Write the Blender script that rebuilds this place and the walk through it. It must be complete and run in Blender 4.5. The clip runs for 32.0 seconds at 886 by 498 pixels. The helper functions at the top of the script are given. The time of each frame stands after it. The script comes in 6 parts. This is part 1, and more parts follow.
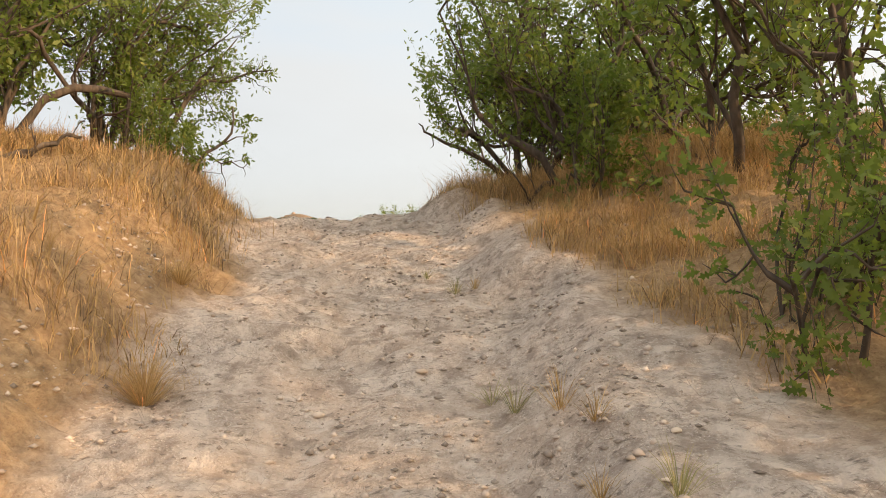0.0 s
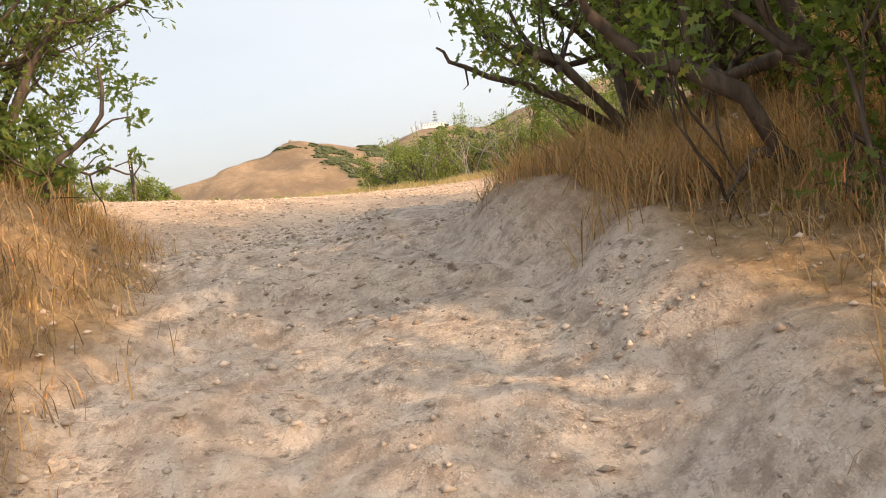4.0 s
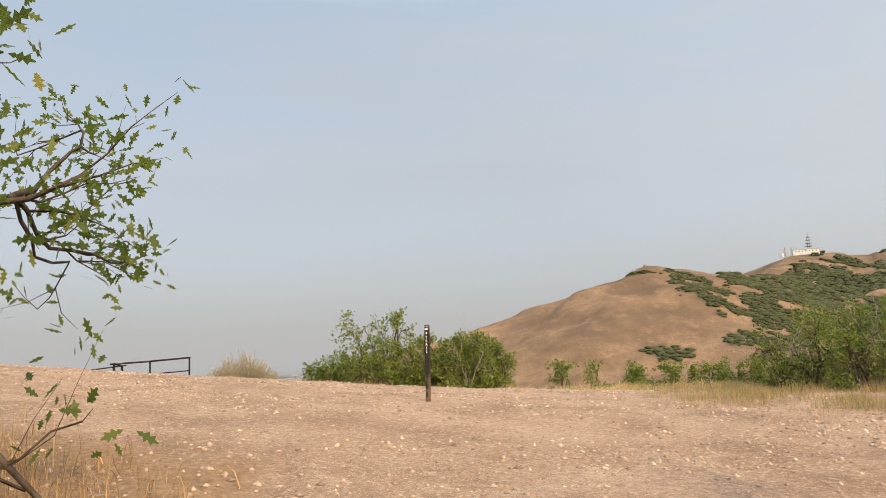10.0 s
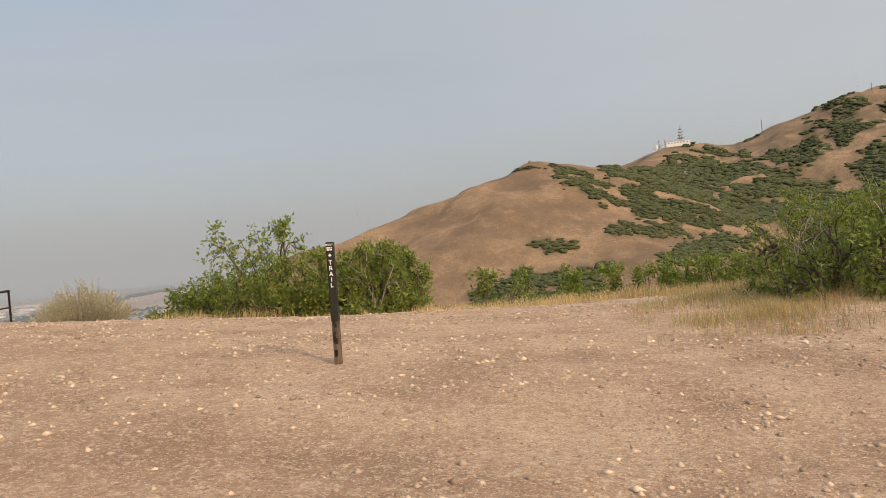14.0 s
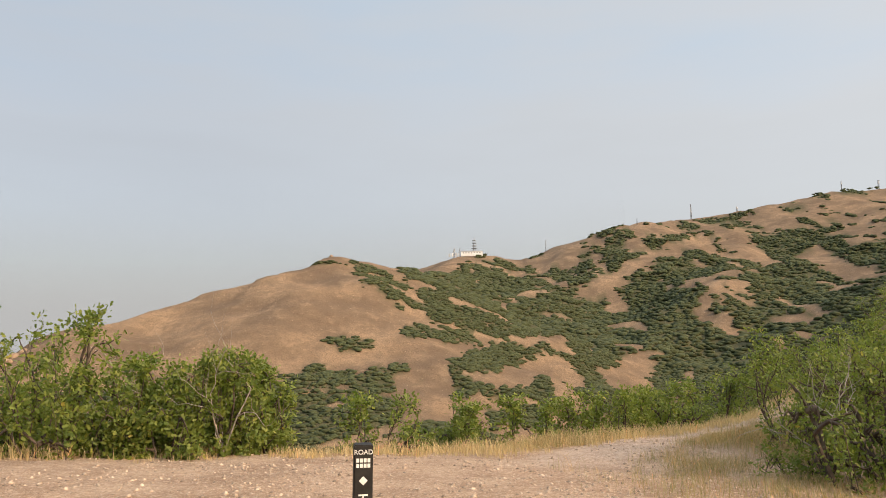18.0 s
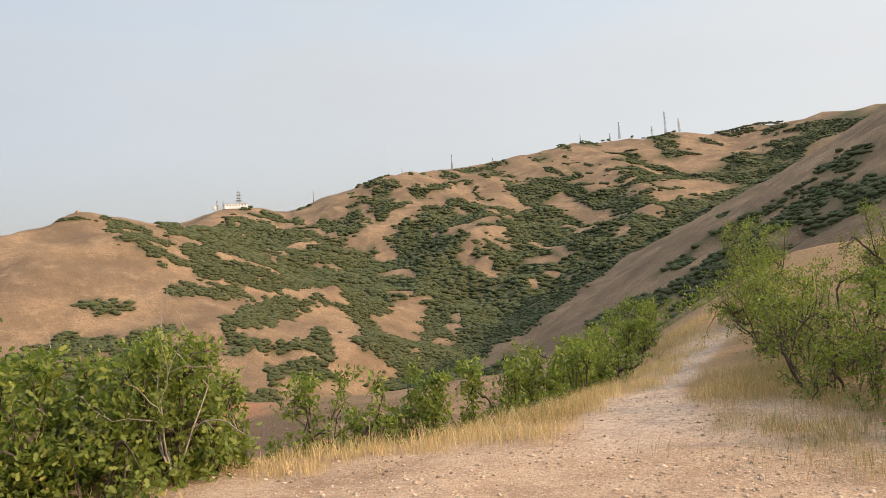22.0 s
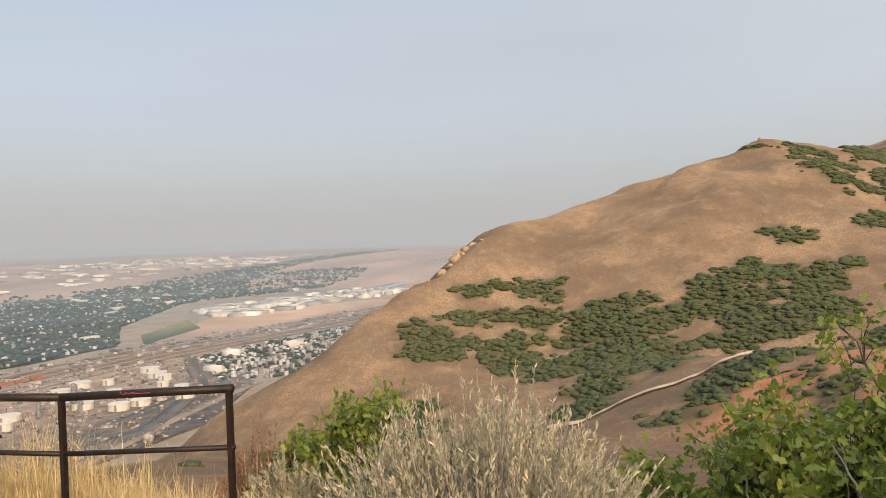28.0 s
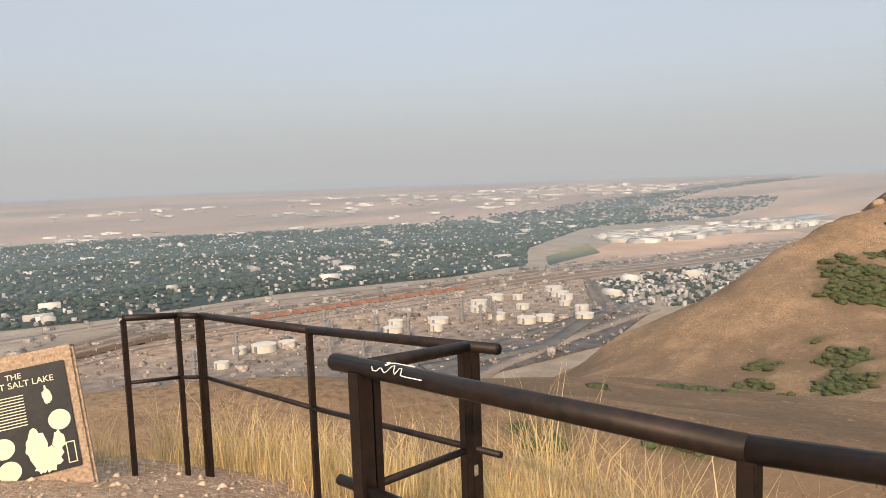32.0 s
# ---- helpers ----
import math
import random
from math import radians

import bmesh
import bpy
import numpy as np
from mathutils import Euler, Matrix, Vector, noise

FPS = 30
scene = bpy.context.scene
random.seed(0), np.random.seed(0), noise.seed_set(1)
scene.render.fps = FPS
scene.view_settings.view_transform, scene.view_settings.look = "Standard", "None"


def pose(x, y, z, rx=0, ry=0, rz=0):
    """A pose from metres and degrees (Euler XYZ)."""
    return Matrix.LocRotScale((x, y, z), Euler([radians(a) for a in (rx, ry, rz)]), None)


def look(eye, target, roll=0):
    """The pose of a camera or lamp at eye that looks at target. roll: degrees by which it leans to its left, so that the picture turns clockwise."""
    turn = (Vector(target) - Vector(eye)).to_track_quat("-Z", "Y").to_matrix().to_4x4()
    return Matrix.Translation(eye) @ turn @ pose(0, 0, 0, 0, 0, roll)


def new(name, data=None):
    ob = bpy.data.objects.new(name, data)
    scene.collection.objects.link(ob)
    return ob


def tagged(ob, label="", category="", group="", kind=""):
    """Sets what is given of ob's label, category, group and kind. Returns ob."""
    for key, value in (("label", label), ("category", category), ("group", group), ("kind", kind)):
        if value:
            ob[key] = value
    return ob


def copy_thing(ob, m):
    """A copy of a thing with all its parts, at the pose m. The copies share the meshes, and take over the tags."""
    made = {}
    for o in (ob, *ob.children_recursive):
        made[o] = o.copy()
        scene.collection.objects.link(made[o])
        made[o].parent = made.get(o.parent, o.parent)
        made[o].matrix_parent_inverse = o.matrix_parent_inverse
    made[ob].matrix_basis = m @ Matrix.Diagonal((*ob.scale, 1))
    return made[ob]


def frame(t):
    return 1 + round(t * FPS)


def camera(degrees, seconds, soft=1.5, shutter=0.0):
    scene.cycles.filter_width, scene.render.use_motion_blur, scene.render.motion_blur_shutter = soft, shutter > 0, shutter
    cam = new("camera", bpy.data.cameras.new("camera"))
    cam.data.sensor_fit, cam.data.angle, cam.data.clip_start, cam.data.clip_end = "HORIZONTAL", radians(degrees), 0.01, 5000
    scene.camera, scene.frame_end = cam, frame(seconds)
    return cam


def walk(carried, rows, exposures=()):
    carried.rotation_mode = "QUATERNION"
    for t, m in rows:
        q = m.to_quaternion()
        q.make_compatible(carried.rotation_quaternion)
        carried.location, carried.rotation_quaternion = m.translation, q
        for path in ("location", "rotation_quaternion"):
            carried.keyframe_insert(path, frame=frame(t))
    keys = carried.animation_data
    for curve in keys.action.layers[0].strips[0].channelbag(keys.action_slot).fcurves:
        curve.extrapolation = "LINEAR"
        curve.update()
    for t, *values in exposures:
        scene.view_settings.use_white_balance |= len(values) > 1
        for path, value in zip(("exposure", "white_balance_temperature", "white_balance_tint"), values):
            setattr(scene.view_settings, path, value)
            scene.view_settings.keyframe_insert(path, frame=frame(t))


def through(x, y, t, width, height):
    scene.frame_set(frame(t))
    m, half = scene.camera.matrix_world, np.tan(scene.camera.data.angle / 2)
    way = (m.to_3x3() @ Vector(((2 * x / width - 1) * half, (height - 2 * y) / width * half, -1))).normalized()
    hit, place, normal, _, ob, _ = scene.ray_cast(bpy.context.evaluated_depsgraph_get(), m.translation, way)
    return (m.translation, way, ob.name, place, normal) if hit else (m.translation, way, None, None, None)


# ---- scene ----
cam = camera(61.5, 32.0, soft=0.9)
PATH = [
    (0, (2.372, -0.704, -0.546), (2.317, 1.291, -0.415), 1.4),
    (0.5, (2.152, -0.156, -0.452), (1.979, 1.834, -0.350), 4.1),
    (1, (2.021, 0.408, -0.282), (1.782, 2.393, -0.257), -1.6),
    (1.5, (1.870, 0.976, -0.132), (1.977, 2.973, -0.133), -2.9),
    (2, (1.845, 1.590, 0.011), (1.968, 3.586, 0.055), -2.3),
    (2.5, (1.883, 2.219, 0.138), (2.377, 4.153, 0.265), 0.2),
    (4.5, (1.858, 4.122, 0.768), (1.640, 6.104, 0.613), -7.7),
    (5, (1.820, 4.708, 0.861), (1.601, 6.695, 0.787), -3.7),
    (5.5, (1.654, 5.242, 0.981), (1.031, 7.141, 0.923), -4.5),
    (6, (1.426, 5.853, 1.215), (0.882, 7.777, 1.235), -2.9),
    (6.5, (1.322, 6.339, 1.489), (0.619, 8.207, 1.609), -3.3),
    (7, (1.158, 6.827, 1.645), (0.41, 8.676, 1.792), -4.7),
    (7.5, (0.929, 7.428, 1.698), (0.128, 9.256, 1.83), -4.6),
    (8, (0.729, 7.919, 1.777), (-0.07, 9.751, 1.855), -3.3),
    (8.5, (0.556, 8.511, 1.953), (-0.24, 10.335, 2.15), -2.3),
    (9, (0.377, 9.075, 2.052), (-0.53, 10.831, 2.353), -2.9),
    (9.5, (0.325, 9.606, 2.157), (-0.472, 11.424, 2.406), -2.8),
    (10, (0.193, 10.114, 2.25), (-0.745, 11.857, 2.531), -2.4),
    (10.5, (-0.036, 10.592, 2.333), (-0.969, 12.342, 2.591), -1.6),
    (11, (-0.247, 11.239, 2.398), (-1.117, 13.024, 2.64), -0.2),
    (11.5, (-0.551, 11.755, 2.47), (-1.438, 13.522, 2.777), 0.6),
    (12, (-0.827, 12.283, 2.488), (-1.813, 14.003, 2.753), -3.7),
    (12.5, (-1.268, 12.803, 2.514), (-2.236, 14.544, 2.69), -0.6),
    (13, (-1.573, 13.243, 2.536), (-2.46, 15.032, 2.66), -2.6),
    (13.5, (-1.922, 13.667, 2.547), (-2.625, 15.539, 2.589), -5.8),
    (15.5, (-3.358, 15.797, 2.802), (-4.063, 17.668, 2.753), -4.2),
    (16, (-3.748, 16.301, 2.863), (-4.471, 18.165, 2.798), -4.6),
    (16.5, (-4.047, 16.634, 2.907), (-4.965, 18.411, 2.883), -4.1),
    (17, (-4.537, 16.95, 2.96), (-5.301, 18.798, 2.942), -2.2),
    (17.5, (-4.953, 17.353, 3.041), (-5.289, 19.324, 3.085), -3.1),
    (18, (-5.429, 17.919, 3.182), (-5.571, 19.901, 3.405), -0.9),
    (18.5, (-5.873, 18.231, 3.207), (-5.989, 20.217, 3.42), 0.4),
    (19, (-6.357, 18.661, 3.216), (-6.242, 20.651, 3.385), 0.1),
    (19.5, (-6.819, 18.973, 3.269), (-6.431, 20.931, 3.396), -1.6),
    (20, (-7.279, 19.398, 3.276), (-6.744, 21.32, 3.418), -3.4),
    (20.5, (-7.759, 19.807, 3.309), (-7.077, 21.681, 3.463), -4.3),
    (21, (-8.197, 20.221, 3.343), (-7.49, 22.085, 3.507), -4.1),
    (21.5, (-8.676, 20.632, 3.381), (-8.016, 22.517, 3.494), -2.7),
    (22, (-9.052, 21.14, 3.467), (-8.581, 23.083, 3.533), -3.8),
    (22.5, (-9.4, 21.68, 3.497), (-9.103, 23.654, 3.613), -4.2),
    (23, (-9.843, 22.161, 3.493), (-9.718, 24.151, 3.643), -4.4),
    (23.5, (-10.332, 22.831, 3.498), (-10.449, 24.822, 3.657), -4.0),
    (24, (-10.873, 23.113, 3.488), (-11.266, 25.07, 3.617), -4.3),
    (24.5, (-11.323, 23.395, 3.558), (-12.205, 25.184, 3.706), -3.7),
    (25, (-11.78, 23.418, 3.604), (-12.923, 25.055, 3.713), -3.6),
    (25.5, (-12.289, 23.344, 3.621), (-13.574, 24.874, 3.705), -4.4),
    (27.5, (-14.48, 24.468, 3.59), (-15.717, 26.039, 3.611), -1.5),
    (28, (-15.027, 24.749, 3.582), (-16.175, 26.386, 3.542), -1.8),
    (28.5, (-15.536, 25.036, 3.486), (-16.575, 26.742, 3.394), -4.2),
    (29, (-16.155, 25.287, 3.398), (-17.256, 26.956, 3.337), -2.2),
    (29.5, (-16.83, 25.552, 3.285), (-18.148, 27.048, 3.126), -0.7),
    (30, (-17.423, 25.778, 3.202), (-18.875, 27.138, 2.99), -0.1),
    (30.5, (-17.962, 25.997, 3.155), (-19.389, 27.381, 2.936), -1.7),
    (31, (-18.477, 26.221, 3.092), (-20.008, 27.489, 2.866), -3.7),
    (31.5, (-18.988, 26.38, 3.077), (-20.614, 27.523, 2.855), -4.7),
    (32, (-19.524, 26.457, 3.035), (-21.33, 27.292, 2.835), -2.0),
]
EXPOSURE, SKY_STRENGTH, HAZE_STRENGTH, SUN_STRENGTH = 0.35, 0.035, 0.74, 3.75
walk(cam, [(t, look(eye, target, roll)) for t, eye, target, roll in PATH], exposures=[(0.0, 0.42, 7350, 10), (5.0, 0.56, 6850, 10), (7.0, 0.32, 7100, 10), (8.0, 0.26, 7000, 10), (10.0, -0.04, 6700, 10), (12.0, -0.3, 6800, 10), (16.5, -0.26, 6750, 10), (18.0, -0.04, 6750, 10), (20.0, 0.05, 6780, 10), (23.5, 0.12, 6800, 10), (24.2, 0.06, 6750, 10), (25.0, -0.22, 6650, 10), (25.5, -0.26, 6650, 10), (28.0, 0.0, 6700, 10), (30.0, 0.06, 6650, 10), (32.0, 0.02, 6600, 10)])

# ---- sky and sun: hazy morning, sun low behind the walker's right shoulder ----
SUN_EL, SUN_FROM = radians(26), Vector((0.87, -0.49, 0.0)).normalized()
world = bpy.data.worlds.new("sky")
scene.world = world
world.use_nodes = True
wn = world.node_tree.nodes
sky = wn.new("ShaderNodeTexSky")
sky.sky_type, sky.sun_disc = "NISHITA", False
sky.sun_elevation, sky.sun_rotation = SUN_EL, math.atan2(SUN_FROM.x, SUN_FROM.y)
sky.air_density, sky.dust_density, sky.ozone_density, sky.altitude = 1.0, 4.0, 2.0, 1400
world.node_tree.links.new(sky.outputs[0], wn["Background"].inputs[0])
wn["Background"].inputs[1].default_value = SKY_STRENGTH
# smoke haze: pale sky, greyer towards the horizon, with a wide bright glow round the sun
wt = world.node_tree
co = wn.new("ShaderNodeTexCoord").outputs["Generated"]
sep = wn.new("ShaderNodeSeparateXYZ")
wt.links.new(co, sep.inputs[0])
pale = wn.new("ShaderNodeValToRGB")
for k, (at_, c) in enumerate(((0.0, (0.56, 0.57, 0.575)), (0.10, (0.60, 0.61, 0.62)), (0.25, (0.645, 0.675, 0.705)), (0.34, (0.625, 0.685, 0.75)), (0.46, (0.56, 0.675, 0.80)), (0.7, (0.80, 0.96, 1.16)), (1.0, (0.95, 1.12, 1.36)))):
    e = pale.color_ramp.elements[k] if k < 2 else pale.color_ramp.elements.new(at_)
    e.position, e.color = at_, (*c, 1)
streaks = wn.new("ShaderNodeTexNoise")
streaks.inputs["Scale"].default_value, streaks.inputs["Detail"].default_value = 2.2, 5
flat = wn.new("ShaderNodeMapping")
flat.inputs["Scale"].default_value, flat.inputs["Rotation"].default_value = (1.0, 0.6, 4.5), (0.25, 0.1, 0.4)
wt.links.new(co, flat.inputs[0])
wt.links.new(flat.outputs[0], streaks.inputs["Vector"])
shift = wn.new("ShaderNodeMath")
shift.operation = "MULTIPLY_ADD"
shift.inputs[1].default_value, shift.inputs[2].default_value = 1.5, -0.75
wt.links.new(streaks.outputs["Fac"], shift.inputs[0])
weigh = wn.new("ShaderNodeMath")
weigh.operation = "MULTIPLY_ADD"
wt.links.new(shift.outputs[0], weigh.inputs[0])
wt.links.new(sep.outputs[2], weigh.inputs[1])
wt.links.new(sep.outputs[2], weigh.inputs[2])
wt.links.new(weigh.outputs[0], pale.inputs[0])
sun_vec = (SUN_FROM.x * math.cos(SUN_EL), SUN_FROM.y * math.cos(SUN_EL), math.sin(SUN_EL))
dot = wn.new("ShaderNodeVectorMath")
dot.operation = "DOT_PRODUCT"
dot.inputs[1].default_value = sun_vec
wt.links.new(co, dot.inputs[0])
glow = wn.new("ShaderNodeValToRGB")
for k, (at_, c) in enumerate(((0.0, (0, 0, 0)), (0.2, (0.015, 0.014, 0.012)), (0.33, (0.10, 0.095, 0.085)), (0.5, (0.17, 0.16, 0.145)), (0.7, (0.26, 0.24, 0.21)), (0.85, (0.7, 0.64, 0.56)), (0.965, (2.1, 1.85, 1.55)), (1.0, (4.2, 3.7, 2.9)))):
    e = glow.color_ramp.elements[k] if k < 2 else glow.color_ramp.elements.new(at_)
    e.position, e.color = at_, (*c, 1)
half_turn = wn.new("ShaderNodeMath")
half_turn.operation = "MULTIPLY_ADD"
half_turn.inputs[1].default_value, half_turn.inputs[2].default_value = 0.5, 0.5
wt.links.new(dot.outputs["Value"], half_turn.inputs[0])
wt.links.new(half_turn.outputs[0], glow.inputs[0])
both = wn.new("ShaderNodeMix")
both.data_type, both.blend_type, both.inputs[0].default_value = "RGBA", "ADD", 1.0
wt.links.new(pale.outputs[0], both.inputs[6])
wt.links.new(glow.outputs[0], both.inputs[7])
bg2 = wn.new("ShaderNodeBackground")
bg2.inputs[1].default_value = HAZE_STRENGTH
wt.links.new(both.outputs[2], bg2.inputs[0])
add = wn.new("ShaderNodeAddShader")
wt.links.new(wn["Background"].outputs[0], add.inputs[0])
wt.links.new(bg2.outputs[0], add.inputs[1])
wt.links.new(add.outputs[0], wn["World Output"].inputs[0])
sun_data = bpy.data.lights.new("sun", "SUN")
sun_data.energy, sun_data.angle, sun_data.color = SUN_STRENGTH, radians(0.9), (1.0, 0.70, 0.42)
sun = new("sun", sun_data)
sun_dir = Vector((SUN_FROM.x * math.cos(SUN_EL), SUN_FROM.y * math.cos(SUN_EL), math.sin(SUN_EL)))
sun.matrix_world = look(sun_dir * 60, (0, 0, 0))

# ---- materials ----
def nodes_of(name):
    m = bpy.data.materials.new(name)
    m.use_nodes = True
    nt = m.node_tree
    return m, nt, nt.nodes["Principled BSDF"]


def mix_rgb(nt, fac, a, b, mode="MIX"):
    n = nt.nodes.new("ShaderNodeMix")
    n.data_type, n.blend_type = "RGBA", mode
    for sock, v in ((0, fac), (6, a), (7, b)):
        if isinstance(v, bpy.types.NodeSocket):
            nt.links.new(v, n.inputs[sock])
        else:
            n.inputs[sock].default_value = v if sock == 0 else (*v, 1)
    return n.outputs[2]


def ramp(nt, fac, stops):
    n = nt.nodes.new("ShaderNodeValToRGB")
    while len(n.color_ramp.elements) < len(stops):
        n.color_ramp.elements.new(0.5)
    for e, (p, c) in zip(n.color_ramp.elements, stops):
        e.position, e.color = p, (*c, 1) if len(c) == 3 else c
    nt.links.new(fac, n.inputs[0])
    return n.outputs[0]


def noise_tex(nt, scale, detail=6, rough=0.55, stretch=None, kind="noise"):
    co = nt.nodes.new("ShaderNodeTexCoord").outputs["Object"]
    if stretch:
        mp = nt.nodes.new("ShaderNodeMapping")
        mp.inputs["Scale"].default_value = stretch
        nt.links.new(co, mp.inputs[0])
        co = mp.outputs[0]
    if kind == "voronoi":
        n = nt.nodes.new("ShaderNodeTexVoronoi")
        n.inputs["Scale"].default_value = scale
        nt.links.new(co, n.inputs["Vector"])
        return n.outputs["Distance"]
    n = nt.nodes.new("ShaderNodeTexNoise")
    n.inputs["Scale"].default_value, n.inputs["Detail"].default_value, n.inputs["Roughness"].default_value = scale, detail, rough
    nt.links.new(co, n.inputs["Vector"])
    return n.outputs["Fac"]


def math_node(nt, op, a, b=0.5, clamp=False):
    n = nt.nodes.new("ShaderNodeMath")
    n.operation, n.use_clamp = op, clamp
    for i, v in enumerate((a, b)):
        if isinstance(v, bpy.types.NodeSocket):
            nt.links.new(v, n.inputs[i])
        else:
            n.inputs[i].default_value = v
    return n.outputs[0]


def bump(nt, bsdf, height, strength=0.3, distance=0.02):
    n = nt.nodes.new("ShaderNodeBump")
    n.inputs["Strength"].default_value, n.inputs["Distance"].default_value = strength, distance
    nt.links.new(height, n.inputs["Height"])
    nt.links.new(n.outputs[0], bsdf.inputs["Normal"])


def simple(name, a, b, scale=8.0, rough=0.8, metal=0.0, bump_s=0.2, bump_d=0.01, spec=0.3, stretch=None, random_by=None, detail=6, vary=0.9):
    """Two base colours mixed by noise; random_by: 'island' or 'object' shifts each piece."""
    m, nt, bs = nodes_of(name)
    f = noise_tex(nt, scale, detail, stretch=stretch)
    f2 = ramp(nt, f, [(0.3, (0, 0, 0)), (0.7, (1, 1, 1))])
    col = mix_rgb(nt, f2, a, b)
    if random_by:
        r = nt.nodes.new("ShaderNodeNewGeometry").outputs["Random Per Island"] if random_by == "island" else nt.nodes.new("ShaderNodeObjectInfo").outputs["Random"]
        v = nt.nodes.new("ShaderNodeHueSaturation")
        nt.links.new(col, v.inputs["Color"])
        nt.links.new(math_node(nt, "MULTIPLY_ADD", r, vary), v.inputs["Value"])
        v.inputs["Value"].links[0].from_node.inputs[2].default_value = 1 - vary / 2
        col = v.outputs[0]
    nt.links.new(col, bs.inputs["Base Color"])
    bs.inputs["Roughness"].default_value, bs.inputs["Metallic"].default_value = rough, metal
    bs.inputs["Specular IOR Level"].default_value = spec
    if bump_s:
        bump(nt, bs, f, bump_s, bump_d)
    return m


def leaf_material(name, a, b, through=0.35):
    m, nt, bs = nodes_of(name)
    r = nt.nodes.new("ShaderNodeNewGeometry").outputs["Random Per Island"]
    col = ramp(nt, r, [(0.0, a), (0.85, b), (0.98, (b[0] * 1.25, b[1] * 1.12, b[2])), (1.0, (b[0] * 1.8, b[1] * 1.15, b[2]))])
    nt.links.new(col, bs.inputs["Base Color"])
    bs.inputs["Roughness"].default_value, bs.inputs["Specular IOR Level"].default_value = 0.5, 0.35
    tr = nt.nodes.new("ShaderNodeBsdfTranslucent")
    lighter = mix_rgb(nt, 0.6, col, (a[0] * 1.6 + 0.05, a[1] * 1.6 + 0.06, a[2]))
    nt.links.new(lighter, tr.inputs["Color"])
    mx = nt.nodes.new("ShaderNodeMixShader")
    mx.inputs[0].default_value = through
    nt.links.new(bs.outputs[0], mx.inputs[1])
    nt.links.new(tr.outputs[0], mx.inputs[2])
    nt.links.new(mx.outputs[0], nt.nodes["Material Output"].inputs[0])
    return m


def gravel_cells(nt, scale):
    """A mask of small stones and a tone for each."""
    v = nt.nodes.new("ShaderNodeTexVoronoi")
    v.inputs["Scale"].default_value = scale
    nt.links.new(nt.nodes.new("ShaderNodeTexCoord").outputs["Object"], v.inputs["Vector"])
    sp = nt.nodes.new("ShaderNodeSeparateColor")
    nt.links.new(v.outputs["Color"], sp.inputs[0])
    some = math_node(nt, "GREATER_THAN", sp.outputs[0], 0.68)
    near = math_node(nt, "LESS_THAN", v.outputs["Distance"], 0.42)
    tone = ramp(nt, sp.outputs[1], [(0.0, (0.15, 0.10, 0.07)), (0.5, (0.40, 0.285, 0.20)), (1.0, (0.78, 0.67, 0.55))])
    return math_node(nt, "MULTIPLY", some, near), tone


